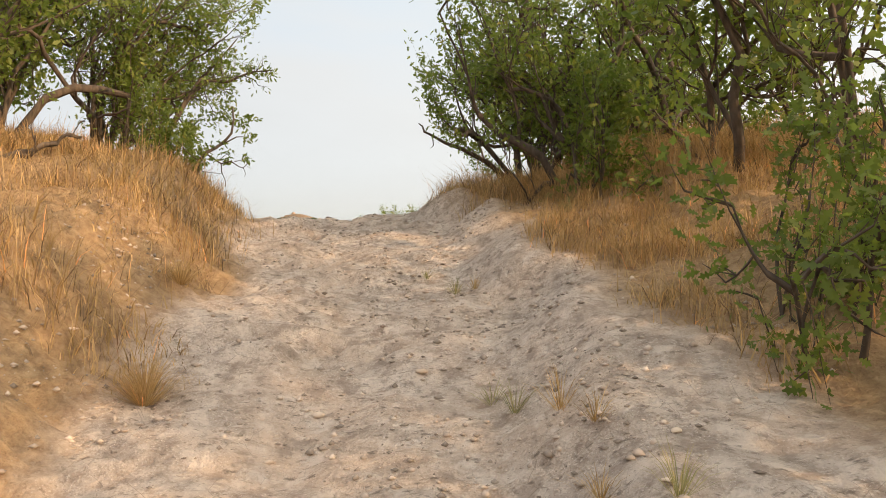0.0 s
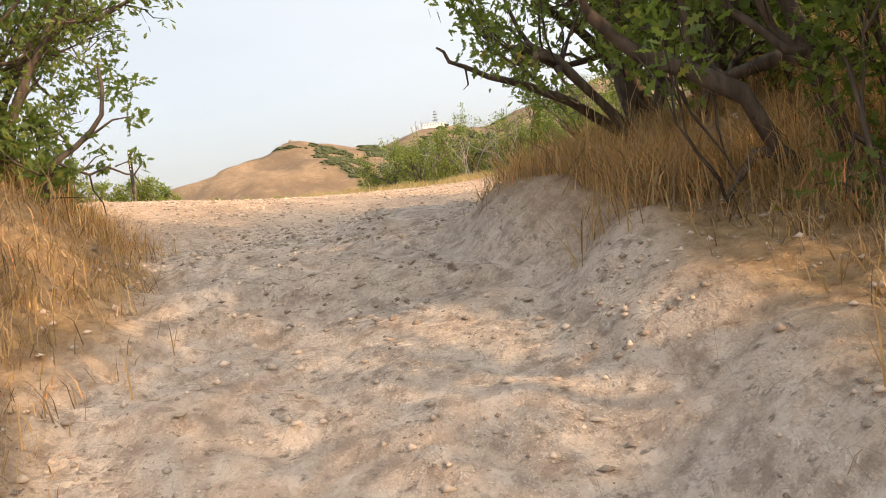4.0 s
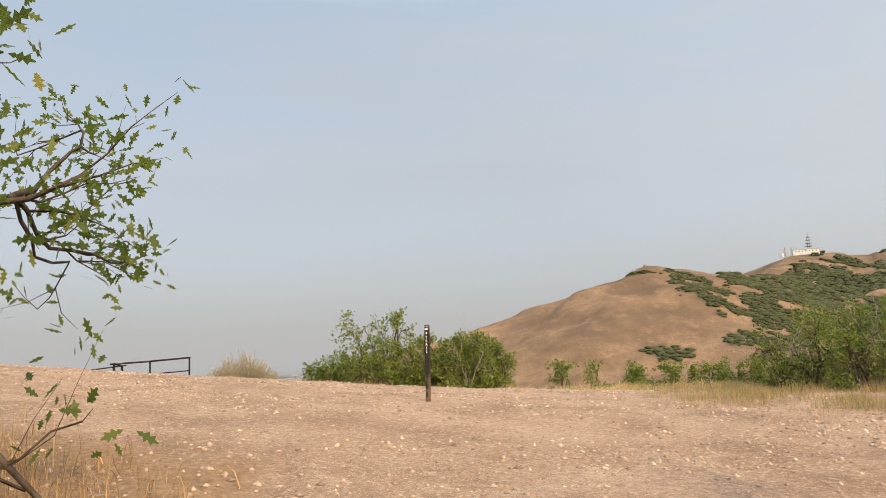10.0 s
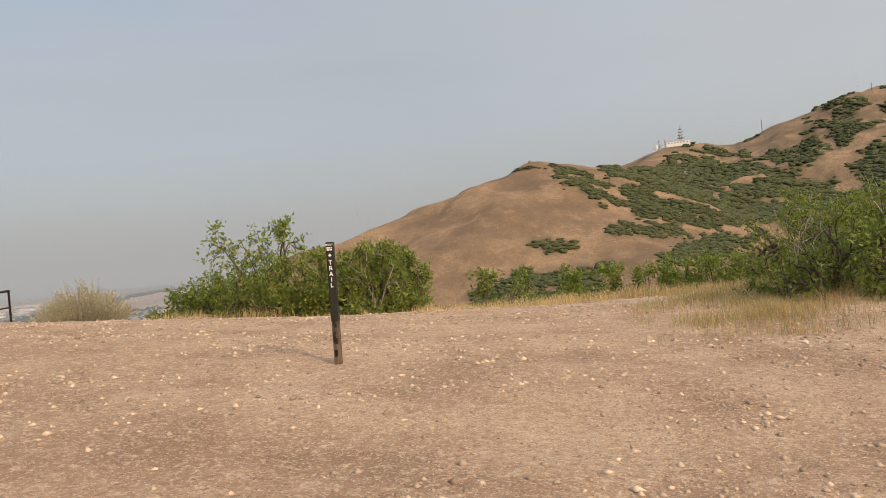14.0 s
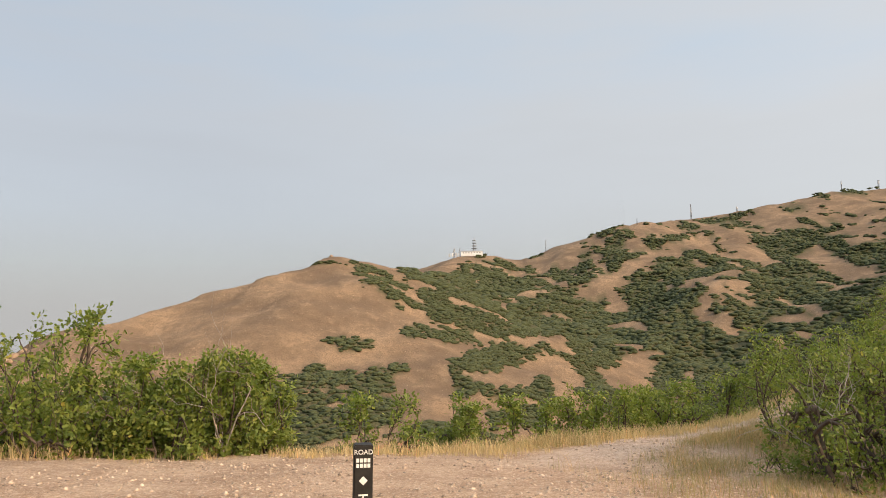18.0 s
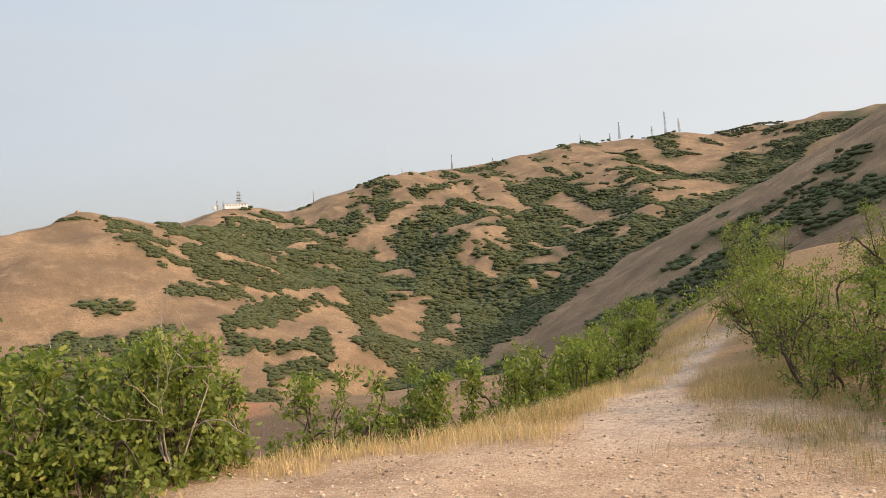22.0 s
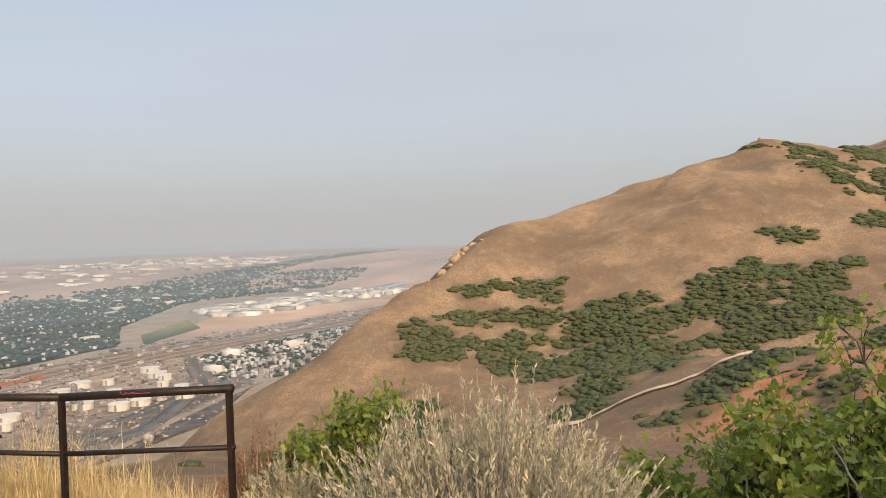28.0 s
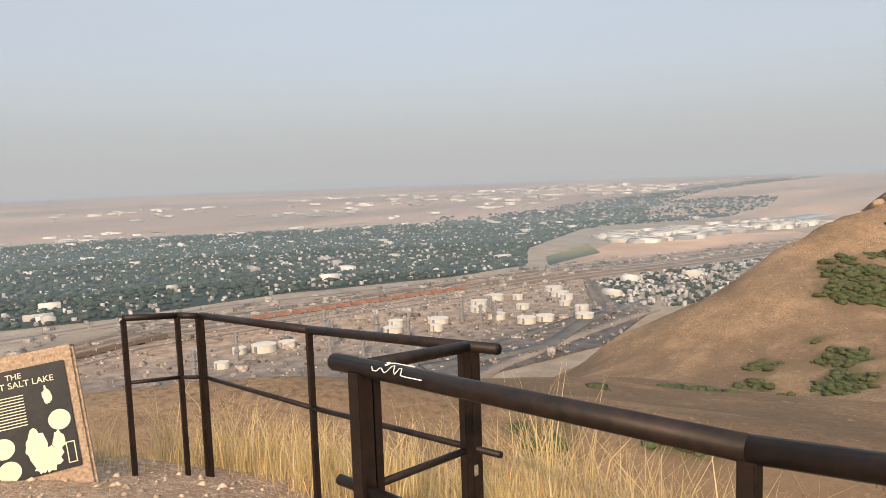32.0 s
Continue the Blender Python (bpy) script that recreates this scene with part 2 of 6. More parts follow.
def ground_material():
    m, nt, bs = nodes_of("earth")
    att = lambda n: [a for a in [nt.nodes.new("ShaderNodeAttribute")] if not setattr_name(a, n)][0].outputs["Fac"]
    big, mid, fine, grit = noise_tex(nt, 0.35, 5), noise_tex(nt, 2.2, 8, 0.6), noise_tex(nt, 14, 8, 0.65), noise_tex(nt, 90, 4, 0.6)
    vor = noise_tex(nt, 26, kind="voronoi")
    # gravelly plateau
    plate = mix_rgb(nt, ramp(nt, mid, [(0.35, (0, 0, 0)), (0.68, (1, 1, 1))]), (0.43, 0.285, 0.19), (0.59, 0.42, 0.29))
    plate = mix_rgb(nt, ramp(nt, big, [(0.4, (0, 0, 0)), (0.62, (1, 1, 1))]), plate, (0.50, 0.335, 0.225))
    soil = noise_tex(nt, 0.75, 6, 0.62)
    plate = mix_rgb(nt, ramp(nt, soil, [(0.36, (0.85, 0.85, 0.85)), (0.52, (0, 0, 0))]), plate, (0.33, 0.21, 0.135))
    plate = mix_rgb(nt, ramp(nt, soil, [(0.52, (0, 0, 0)), (0.66, (0.7, 0.7, 0.7))]), plate, (0.62, 0.45, 0.315))
    cell, tone = gravel_cells(nt, 30)
    plate = mix_rgb(nt, math_node(nt, "MULTIPLY", cell, 0.45), plate, tone)
    cell2, tone2 = gravel_cells(nt, 75)
    plate = mix_rgb(nt, math_node(nt, "MULTIPLY", cell2, 0.8), plate, tone2)
    plate = mix_rgb(nt, ramp(nt, fine, [(0.53, (0, 0, 0)), (0.66, (0.8, 0.8, 0.8))]), plate, (0.72, 0.545, 0.40))
    plate = mix_rgb(nt, ramp(nt, fine, [(0.36, (0.8, 0.8, 0.8)), (0.46, (0, 0, 0))]), plate, (0.38, 0.245, 0.165))
    # dark specks put the gravel's small shadows into the colour; pale ones are grains
    speck = noise_tex(nt, 42, 3, 0.6)
    plate = mix_rgb(nt, ramp(nt, speck, [(0.34, (0.45, 0.45, 0.45)), (0.42, (0, 0, 0))]), plate, (0.32, 0.205, 0.135))
    plate = mix_rgb(nt, ramp(nt, speck, [(0.56, (0, 0, 0)), (0.64, (0.7, 0.7, 0.7))]), plate, (0.76, 0.59, 0.45))
    # trodden clay of the path, whose grey also stands for tree shade beyond it
    trail = mix_rgb(nt, ramp(nt, mid, [(0.32, (0, 0, 0)), (0.66, (1, 1, 1))]), (0.484, 0.381, 0.308), (0.694, 0.562, 0.459))
    trail = mix_rgb(nt, ramp(nt, fine, [(0.36, (1, 1, 1)), (0.5, (0, 0, 0))]), trail, (0.374, 0.289, 0.232))
    trail = mix_rgb(nt, ramp(nt, grit, [(0.55, (0, 0, 0)), (0.7, (1, 1, 1))]), trail, (0.771, 0.654, 0.551))
    trail = mix_rgb(nt, math_node(nt, "MULTIPLY", cell2, 0.3), trail, tone2)
    trail = mix_rgb(nt, math_node(nt, "MULTIPLY", ramp(nt, noise_tex(nt, 0.9, 4), [(0.45, (0, 0, 0)), (0.62, (1, 1, 1))]), 0.5), trail, (0.661, 0.490, 0.367))
    # dark crevices and pale tops: shading of the clay's relief put into its colour
    lump_shade = noise_tex(nt, 8.0, 8, 0.62)
    trail = mix_rgb(nt, ramp(nt, lump_shade, [(0.38, (0.6, 0.6, 0.6)), (0.47, (0, 0, 0))]), trail, (0.330, 0.240, 0.184))
    trail = mix_rgb(nt, ramp(nt, lump_shade, [(0.53, (0, 0, 0)), (0.62, (0.75, 0.75, 0.75))]), trail, (0.749, 0.621, 0.518))
    warp = nt.nodes.new("ShaderNodeVectorMath")
    warp.operation = "ADD"
    nt.links.new(nt.nodes.new("ShaderNodeTexCoord").outputs["Object"], warp.inputs[0])
    wobble = nt.nodes.new("ShaderNodeTexNoise")
    wobble.inputs["Scale"].default_value = 3.0
    small = nt.nodes.new("ShaderNodeVectorMath")
    small.operation = "SCALE"
    small.inputs["Scale"].default_value = 0.35
    nt.links.new(wobble.outputs["Color"], small.inputs[0])
    nt.links.new(small.outputs[0], warp.inputs[1])
    crack = nt.nodes.new("ShaderNodeTexVoronoi")
    crack.feature = "DISTANCE_TO_EDGE"
    crack.inputs["Scale"].default_value = 6.5
    nt.links.new(warp.outputs[0], crack.inputs["Vector"])
    gap = ramp(nt, crack.outputs["Distance"], [(0.0, (0.5, 0.5, 0.5)), (0.012, (0, 0, 0))])
    gap = math_node(nt, "MULTIPLY", gap, ramp(nt, mid, [(0.48, (0, 0, 0)), (0.56, (1, 1, 1))]))
    # dark flecks paint the small shadows of clay lumps into the colour
    fleck_shade = noise_tex(nt, 19, 4, 0.6, stretch=(0.7, 1.3, 1.0))
    trail = mix_rgb(nt, ramp(nt, fleck_shade, [(0.30, (0.8, 0.8, 0.8)), (0.40, (0, 0, 0))]), trail, (0.204, 0.154, 0.117))
    trail = mix_rgb(nt, gap, trail, (0.176, 0.125, 0.097))
    # straw-covered soil
    straw = mix_rgb(nt, ramp(nt, fine, [(0.35, (0, 0, 0)), (0.65, (1, 1, 1))]), (0.29, 0.18, 0.10), (0.48, 0.32, 0.18))
    # open hillside
    hn, hn2 = noise_tex(nt, 0.02, 8, 0.65), noise_tex(nt, 0.25, 8, 0.7)
    hill = mix_rgb(nt, ramp(nt, hn, [(0.42, (0, 0, 0)), (0.60, (1, 1, 1))]), (0.175, 0.118, 0.078), (0.36, 0.24, 0.148))
    hill = mix_rgb(nt, ramp(nt, hn2, [(0.45, (0, 0, 0)), (0.75, (1, 1, 1))]), hill, (0.20, 0.145, 0.095))
    tuft = noise_tex(nt, 1.6, 6, 0.7)
    hill = mix_rgb(nt, ramp(nt, tuft, [(0.47, (0, 0, 0)), (0.62, (1, 1, 1))]), hill, (0.15, 0.105, 0.065))
    streak = noise_tex(nt, 0.07, 7, 0.68, stretch=(1.0, 1.0, 0.25))
    hill = mix_rgb(nt, ramp(nt, streak, [(0.38, (0.5, 0.5, 0.5)), (0.50, (0, 0, 0))]), hill, (0.165, 0.114, 0.076))
    hill = mix_rgb(nt, ramp(nt, streak, [(0.54, (0, 0, 0)), (0.68, (0.45, 0.45, 0.45))]), hill, (0.39, 0.265, 0.168))
    stony = noise_tex(nt, 0.6, 7, 0.75)
    hill = mix_rgb(nt, ramp(nt, stony, [(0.60, (0, 0, 0)), (0.68, (1, 1, 1))]), hill, (0.42, 0.30, 0.20))
    red = mix_rgb(nt, ramp(nt, hn2, [(0.4, (0, 0, 0)), (0.6, (1, 1, 1))]), (0.50, 0.17, 0.085), (0.50, 0.25, 0.14))
    # valley floor
    vn, vn2 = noise_tex(nt, 0.004, 4), noise_tex(nt, 0.03, 8, 0.6)
    vale = mix_rgb(nt, ramp(nt, vn, [(0.42, (0, 0, 0)), (0.58, (1, 1, 1))]), (0.23, 0.185, 0.145), (0.28, 0.225, 0.17))
    vale = mix_rgb(nt, ramp(nt, vn2, [(0.4, (0, 0, 0)), (0.7, (1, 1, 1))]), vale, (0.34, 0.29, 0.24))
    col = mix_rgb(nt, att("hill"), plate, hill)
    col = mix_rgb(nt, att("red"), col, red)
    col = mix_rgb(nt, math_node(nt, "MULTIPLY", att("scrub"), 0.85), col, mix_rgb(nt, hn2, (0.045, 0.052, 0.026), (0.095, 0.10, 0.05)))
    col = mix_rgb(nt, att("straw"), col, straw)
    col = mix_rgb(nt, att("trail"), col, trail)
    col = mix_rgb(nt, att("vale"), col, vale)
    rows = noise_tex(nt, 0.004, 6, 0.6, stretch=(1.0, 0.22, 0.2))
    lake = mix_rgb(nt, ramp(nt, rows, [(0.38, (0, 0, 0)), (0.60, (1, 1, 1))]), (0.25, 0.185, 0.155), (0.42, 0.30, 0.235))
    lake = mix_rgb(nt, ramp(nt, noise_tex(nt, 0.011, 5, 0.6, stretch=(1.0, 0.3, 0.2)), [(0.62, (0, 0, 0)), (0.70, (1, 1, 1))]), lake, (0.22, 0.215, 0.19))
    col = mix_rgb(nt, att("plain"), col, lake)
    nt.links.new(col, bs.inputs["Base Color"])
    bs.inputs["Roughness"].default_value, bs.inputs["Specular IOR Level"].default_value = 0.95, 0.1
    h = math_node(nt, "ADD", math_node(nt, "MULTIPLY", fine, 1.0), math_node(nt, "MULTIPLY", grit, 0.5))
    h = math_node(nt, "ADD", h, math_node(nt, "MULTIPLY", vor, 0.35))
    h = math_node(nt, "ADD", h, math_node(nt, "MULTIPLY", mid, 1.2))
    clod = noise_tex(nt, 6.5, 3, 0.5)
    h = math_node(nt, "ADD", h, math_node(nt, "MULTIPLY", clod, 0.9))
    h = math_node(nt, "ADD", h, math_node(nt, "MULTIPLY", math_node(nt, "MAXIMUM", cell, math_node(nt, "MULTIPLY", cell2, 0.5)), 0.16))
    rills = math_node(nt, "ADD", math_node(nt, "MULTIPLY", streak, 34.0), math_node(nt, "MULTIPLY", stony, 11.0))
    h = math_node(nt, "ADD", h, math_node(nt, "MULTIPLY", rills, att("hill")))
    bump(nt, bs, h, 1.0, 0.045)
    return m


def setattr_name(node, name):
    node.attribute_name = name


EARTH = ground_material()
BARK = simple("bark", (0.045, 0.033, 0.025), (0.14, 0.105, 0.08), 16, 0.95, bump_s=0.9, bump_d=0.02, stretch=(1, 1, 0.25))
DEADWOOD = simple("dead_wood", (0.26, 0.22, 0.19), (0.42, 0.36, 0.31), 20, 0.9, bump_s=0.5)
OAK_LEAF = leaf_material("oak_leaf", (0.082, 0.126, 0.028), (0.20, 0.24, 0.06), 0.54)
SHRUB_LEAF = leaf_material("shrub_leaf", (0.095, 0.142, 0.026), (0.235, 0.27, 0.06), 0.45)
SAGE_LEAF = leaf_material("sage_leaf", (0.23, 0.215, 0.15), (0.45, 0.415, 0.305), 0.2)
RUST_LEAF = leaf_material("rust_leaf", (0.16, 0.085, 0.05), (0.27, 0.15, 0.085), 0.25)
STRAW_M = leaf_material("dry_grass", (0.25, 0.145, 0.065), (0.66, 0.455, 0.235), 0.4)
THATCH_M = leaf_material("brown_thatch", (0.11, 0.07, 0.042), (0.26, 0.16, 0.09), 0.2)
CLOD_M = simple("clay_clod", (0.30, 0.225, 0.175), (0.54, 0.43, 0.34), 6, 0.95, bump_s=0.5, random_by="island")
GOLD_M = leaf_material("gold_grass", (0.43, 0.315, 0.155), (0.62, 0.49, 0.28), 0.3)
GREENGRASS_M = leaf_material("green_grass", (0.19, 0.18, 0.075), (0.44, 0.35, 0.17), 0.3)
SCRUB = simple("hill_scrub", (0.040, 0.051, 0.021), (0.082, 0.093, 0.039), 0.6, 0.9, bump_s=1.0, bump_d=0.6, random_by="island", vary=0.3, detail=9)
STONE_M = simple("pebble", (0.33, 0.235, 0.165), (0.55, 0.435, 0.33), 3, 0.9, bump_s=0.3, random_by="island", vary=0.9)
ROCK_M = simple("rock", (0.24, 0.16, 0.10), (0.42, 0.30, 0.20), 0.6, 0.95, bump_s=1.0, bump_d=0.5)
QUAD = (1.572, -0.793, -0.394, 0.099, 0.873, -0.211, 0.291, -0.13)

# ---- shape of the land ----
_rng = np.random.default_rng(7)
_LAT = _rng.random((256, 256))


def vnoise(x, y):
    """Smooth lattice noise in -1..1."""
    xi, yi = np.floor(x).astype(int), np.floor(y).astype(int)
    fx, fy = x - xi, y - yi
    fx, fy = fx * fx * (3 - 2 * fx), fy * fy * (3 - 2 * fy)
    a, b = _LAT[xi & 255, yi & 255], _LAT[(xi + 1) & 255, yi & 255]
    c, d = _LAT[xi & 255, (yi + 1) & 255], _LAT[(xi + 1) & 255, (yi + 1) & 255]
    return 2 * (a + (b - a) * fx + (c - a) * fy + (a - b - c + d) * fx * fy) - 1


def fnoise(x, y, octaves=4, gain=0.5):
    s, amp = 0.0, 1.0
    for k in range(octaves):
        s = s + amp * vnoise(x * 2.03**k + 17.3 * k, y * 2.03**k + 9.1 * k)
        amp *= gain
    return s


def sstep(a, b, v):
    t = np.clip((v - a) / (b - a), 0, 1)
    return t * t * (3 - 2 * t)


VALLEY = -150.0
# crest lines: slope to the left and to the right of their run, then points x, y, z
RIDGES = [
    (0.9, 0.42, [(-235, 362, 2), (-203, 417, 12.5), (-165, 481, 33), (-127, 533, 56), (-98, 632, 55), (-75, 860, 72), (-50, 1090, 110)]),
    (0.36, 0.36, [(-50, 1090, 110), (40, 1168, 115), (212, 1199, 172), (329, 1306, 190), (586, 1342, 237), (786, 1316, 253), (912, 1329, 252), (1112, 1018, 259)]),
    (0.34, 0.34, [(329, 1306, 188), (315, 973, 96), (170, 720, 28), (60, 500, -46)]),
    (0.34, 0.34, [(-50, 1090, 108), (36, 823, 40), (5, 638, 10), (-20, 520, -22)]),
    (0.34, 0.34, [(586, 1342, 235), (520, 980, 120), (380, 720, 55), (230, 520, -10)]),
    (0.50, 0.50, [(95, 95, -6), (160, 145, 26), (253, 221, 66), (500, 400, 140), (1112, 1018, 259)]),
    (0.30, 0.30, [(-24, 20, 0), (-10, 24, 1), (0, 30, 1)]),
    (0.34, 0.34, [(30, 150, -16), (-8, 205, -23), (-40, 232, -27), (-78, 238, -40), (-110, 215, -52), (-150, 190, -68)]),
    (0.50, 0.50, [(10, -30, 2), (70, -10, 10), (115, 50, 8), (95, 95, -6)]),
]


def line_height(x, y, left, right, pts):
    best = np.full(x.shape, -1e4)
    for (x0, y0, z0), (x1, y1, z1) in zip(pts[:-1], pts[1:]):
        dx, dy = x1 - x0, y1 - y0
        t = np.clip(((x - x0) * dx + (y - y0) * dy) / (dx * dx + dy * dy), 0, 1)
        d = np.hypot(x - x0 - t * dx, y - y0 - t * dy)
        slope = np.where(dx * (y - y0) - dy * (x - x0) > 0, left, right)
        best = np.maximum(best, z0 + t * (z1 - z0) - slope * (np.sqrt(d * d + 144) - 12))
    return best


def plain(x, y):
    """The valley floor, which climbs gently towards the far lake plain."""
    d = np.hypot(x + 15, y - 25)
    reach = np.where(d < 2400, d, 2400 + (d - 2400) * 4.2)
    return np.where(d < 2400, VALLEY, 3 - (3 - VALLEY) * d / np.maximum(reach, 1))


def hills(x, y):
    wx, wy = x + 14 * fnoise(x / 90, y / 90, 3), y + 14 * fnoise(x / 90 + 40, y / 90, 3)
    k, acc = 7.0, 0.0
    floor_z = -78 + 0.16 * np.clip(y - 330, 0, 820) + 0.05 * np.clip(x, 0, 900)
    floor_z = floor_z + (VALLEY - 40 - floor_z) * sstep(1250, 1700, y)
    floor_z = floor_z + (VALLEY - 40 - floor_z) * sstep(-140, -330, x)
    tops = [line_height(wx, wy, a, b, p) for a, b, p in RIDGES] + [floor_z]
    m = np.max(tops, axis=0)
    for h in tops:
        acc = acc + np.exp((h - m) / k)
    z = m + k * np.log(acc)
    west = -230 + 6 * fnoise(y / 30, y * 0 + 8, 3) - x
    z = z - np.interp(y, [212, 240, 275, 300], [0.38, 0.5, 0.9, 1.25]) * 0.5 * (west + np.sqrt(west * west + 30)) * sstep(378, 366, y)
    z = z + (2.4 * fnoise(x / 40, y / 40, 4) - 7.0 * np.abs(fnoise(x / 75 + 5, y / 110, 3)) * sstep(-60, 40, x)) * sstep(60, 250, np.hypot(x, y - 20))
    return np.maximum(z, plain(x, y) + 0.6 * fnoise(x / 60, y / 60, 2))


TRAIL_Y = np.array([-30, -6, -0.7, 1.0, 2.2, 3.55, 4.1, 5.2, 6.3, 7.4, 8.5, 10.0, 11.2, 13.2, 16])
TRAIL_Z = np.array([-7.201, -3.101, -2.022, -1.661, -1.374, -0.977, -0.805, -0.489, -0.101, 0.211, 0.454, 0.7, 0.82, 0.95, 1.1])
TRAIL_SHIFT = np.array([2.448, 2.348, 1.953, 1.87, 1.801, 1.683, 1.626, 1.466, 1.308, 1.153, 1.0, 0.8, 0.6, 0.3, 0.0])


def rim_line(x):
    """y of the outer edge of the open bench."""
    return np.interp(x, [-60, -27, -24.5, -21, -17, -12, -8, -4, 0, 6, 14, 30, 60], [10, 24, 27.9, 28.8, 29.9, 31.3, 32.2, 33.5, 37.5, 44, 48, 46, 30])


def plateau(x, y):
    u, v = (np.clip(x, -27, 12) + 8) / 10, (np.clip(y, 8, 40) - 23) / 10
    return QUAD[0] + QUAD[1] * u + QUAD[2] * v + QUAD[3] * u * u + QUAD[4] * u * v + QUAD[5] * v * v + QUAD[6] * u**3 + QUAD[7] * v**3


def trail_parts(x, y):
    """Signed distance from the path's middle, half width, and how far this is path rather than bench."""
    mid = np.interp(y, TRAIL_Y, TRAIL_SHIFT) + 0.18 * fnoise(y / 1.7, y * 0 + 3, 2)
    half = 1.0 + 0.45 * np.maximum(y - 8.5, 0)
    return x - mid, half, 1 - sstep(10.0, 13.5, y)


def near_ground(x, y):
    side, half, is_path = trail_parts(x, y)
    bed = np.interp(y, TRAIL_Y, TRAIL_Z)
    left = sstep(0.0, 1.3, -side - half)
    right = 0.36 * sstep(-0.25, 0.35, side - half + 0.25 * fnoise(y / 0.9, x * 0.3, 2)) + 0.45 * sstep(0.7, 2.6, side - half)
    rough = 0.045 * fnoise(x / 0.8, y / 0.8, 3) + 0.042 * np.abs(fnoise(x / 0.34, y / 0.3, 2)) - 0.02
    plates = fnoise(x / 0.5 + 11, y / 0.24, 3)
    worn = sstep(-0.5, 0.3, fnoise(x / 1.3 + 4, y / 1.1, 2))
    rough = rough + worn * (0.036 * np.tanh(7 * plates) + 0.018 * np.tanh(5 * fnoise(x / 0.17, y / 0.12, 2)))
    rut = -0.07 * np.exp(-((side + 0.1) / 0.35) ** 2)
    path = bed + 0.75 * left + right + rut + rough
    path = path + 0.12 * np.clip(np.abs(side) - half - 1.5, 0, 6)
    bench = plateau(x, y) + 0.09 * np.exp(-((x + 6) ** 2 + (y - 20.9) ** 2) / 3.0) + 0.03 * fnoise(x / 1.5, y / 1.5, 3) + 0.008 * fnoise(x / 0.2, y / 0.2, 2)
    banks = 0.5 * sstep(0.2, 2.5, side - half) * (1 - sstep(11, 17, y)) + 0.35 * sstep(0.2, 1.5, -side - half) * (1 - sstep(11.5, 14, y))
    dip = 0.13 * np.exp(-(((y - 10.8) / 3.0) ** 2)) * sstep(1.2, -0.2, x) * sstep(-5.5, -3.5, x) + 0.14 * np.exp(-(((y - 11.2) / 2.0) ** 2)) * sstep(4.5, 2.5, np.abs(side))
    return path * is_path + (bench + banks) * (1 - is_path) - dip


def land(x, y):
    x, y = np.asarray(x, float), np.asarray(y, float)
    near = near_ground(x, y)
    out = y - rim_line(x)
    drop = np.maximum(out, 0)
    sharp = sstep(-15, -18, x)
    near = near - 0.42 * (np.sqrt(drop * drop + 4) - 2) * (1 - sharp) - 0.52 * (np.sqrt(drop * drop + 1) - 1) * sharp - 0.5 * np.maximum(-27 - x, 0)
    far = hills(x, y)
    w = sstep(30, 75, np.hypot(x + 6, y - 18))
    return near * (1 - w) + far * w


def red_soil(x, y):
    """Bare reddish clay on the spur below the rim."""
    return np.clip(sstep(-0.35, 0.25, fnoise(x / 18, y / 18, 4)) * np.exp(-(((x + 36) / 25) ** 2 + ((y - 186) / 32) ** 2) ** 2) * 1.25, 0, 1)


# thickets on the hills, seen broadside from the lookout: middle x, y, half breadth, half depth
DOME_THICKETS = [(-76, 506, 15, 11), (-80, 482, 9, 7), (-61, 475, 17, 6), (-42, 465, 4, 4), (-63, 461, 3, 3), (-38, 432, 9, 8), (-48, 437, 5, 7), (-52, 424, 6, 8), (-24, 453, 7, 11), (-79, 398, 8, 6), (-91, 398, 4, 3), (-54, 379, 4, 6), (-120, 515, 19, 2), (-95, 527, 12, 10)]
FOOT_THICKETS = [(-92, 364, 5, 9), (-79, 362, 8, 10), (-93, 373, 4, 3), (-102, 349, 10, 6), (-91, 338, 11, 8), (-106, 339, 5, 5), (-66, 350, 6, 17), (-61, 363, 5, 16), (-77, 342, 4, 4), (-66, 322, 9, 8), (-76, 315, 12, 9), (-95, 331, 3, 3), (-55, 377, 3, 6), (-58, 330, 10, 10)]
WEST_THICKETS = [(-203, 317, 8, 4), (-194, 328, 7, 3), (-182, 334, 12, 7), (-169, 328, 5, 5), (-183, 305, 17, 4), (-192, 294, 10, 6), (-192, 273, 14, 9), (-194, 260, 8, 5), (-184, 262, 7, 3), (-208, 278, 5, 3), (-165, 312, 9, 8), (-168, 279, 9, 11), (-166, 291, 6, 6), (-158, 299, 4, 3), (-134, 331, 13, 7), (-145, 326, 8, 5), (-141, 316, 19, 7), (-144, 305, 12, 5), (-121, 320, 22, 8), (-102, 345, 9, 8), (-94, 338, 10, 5), (-102, 327, 12, 5), (-87, 326, 9, 13)]
SPUR_THICKETS = [(-86, 362, 14, 9), (-79, 343, 4, 4), (-74, 322, 12, 13), (-67, 354, 10, 15), (-122, 294, 20, 15), (-106, 277, 14, 22), (-128, 280, 11, 22), (-136, 272, 11, 22), (-154, 276, 9, 12), (-112, 244, 9, 13), (-94, 305, 13, 7), (-59, 231, 10, 22), (-62, 210, 9, 17), (-61, 190, 9, 7), (-104, 217, 7, 17), (-35, 182, 6, 6), (-43, 198, 5, 10), (-67, 187, 8, 6), (-166, 222, 4, 6), (-31, 158, 4, 10)]
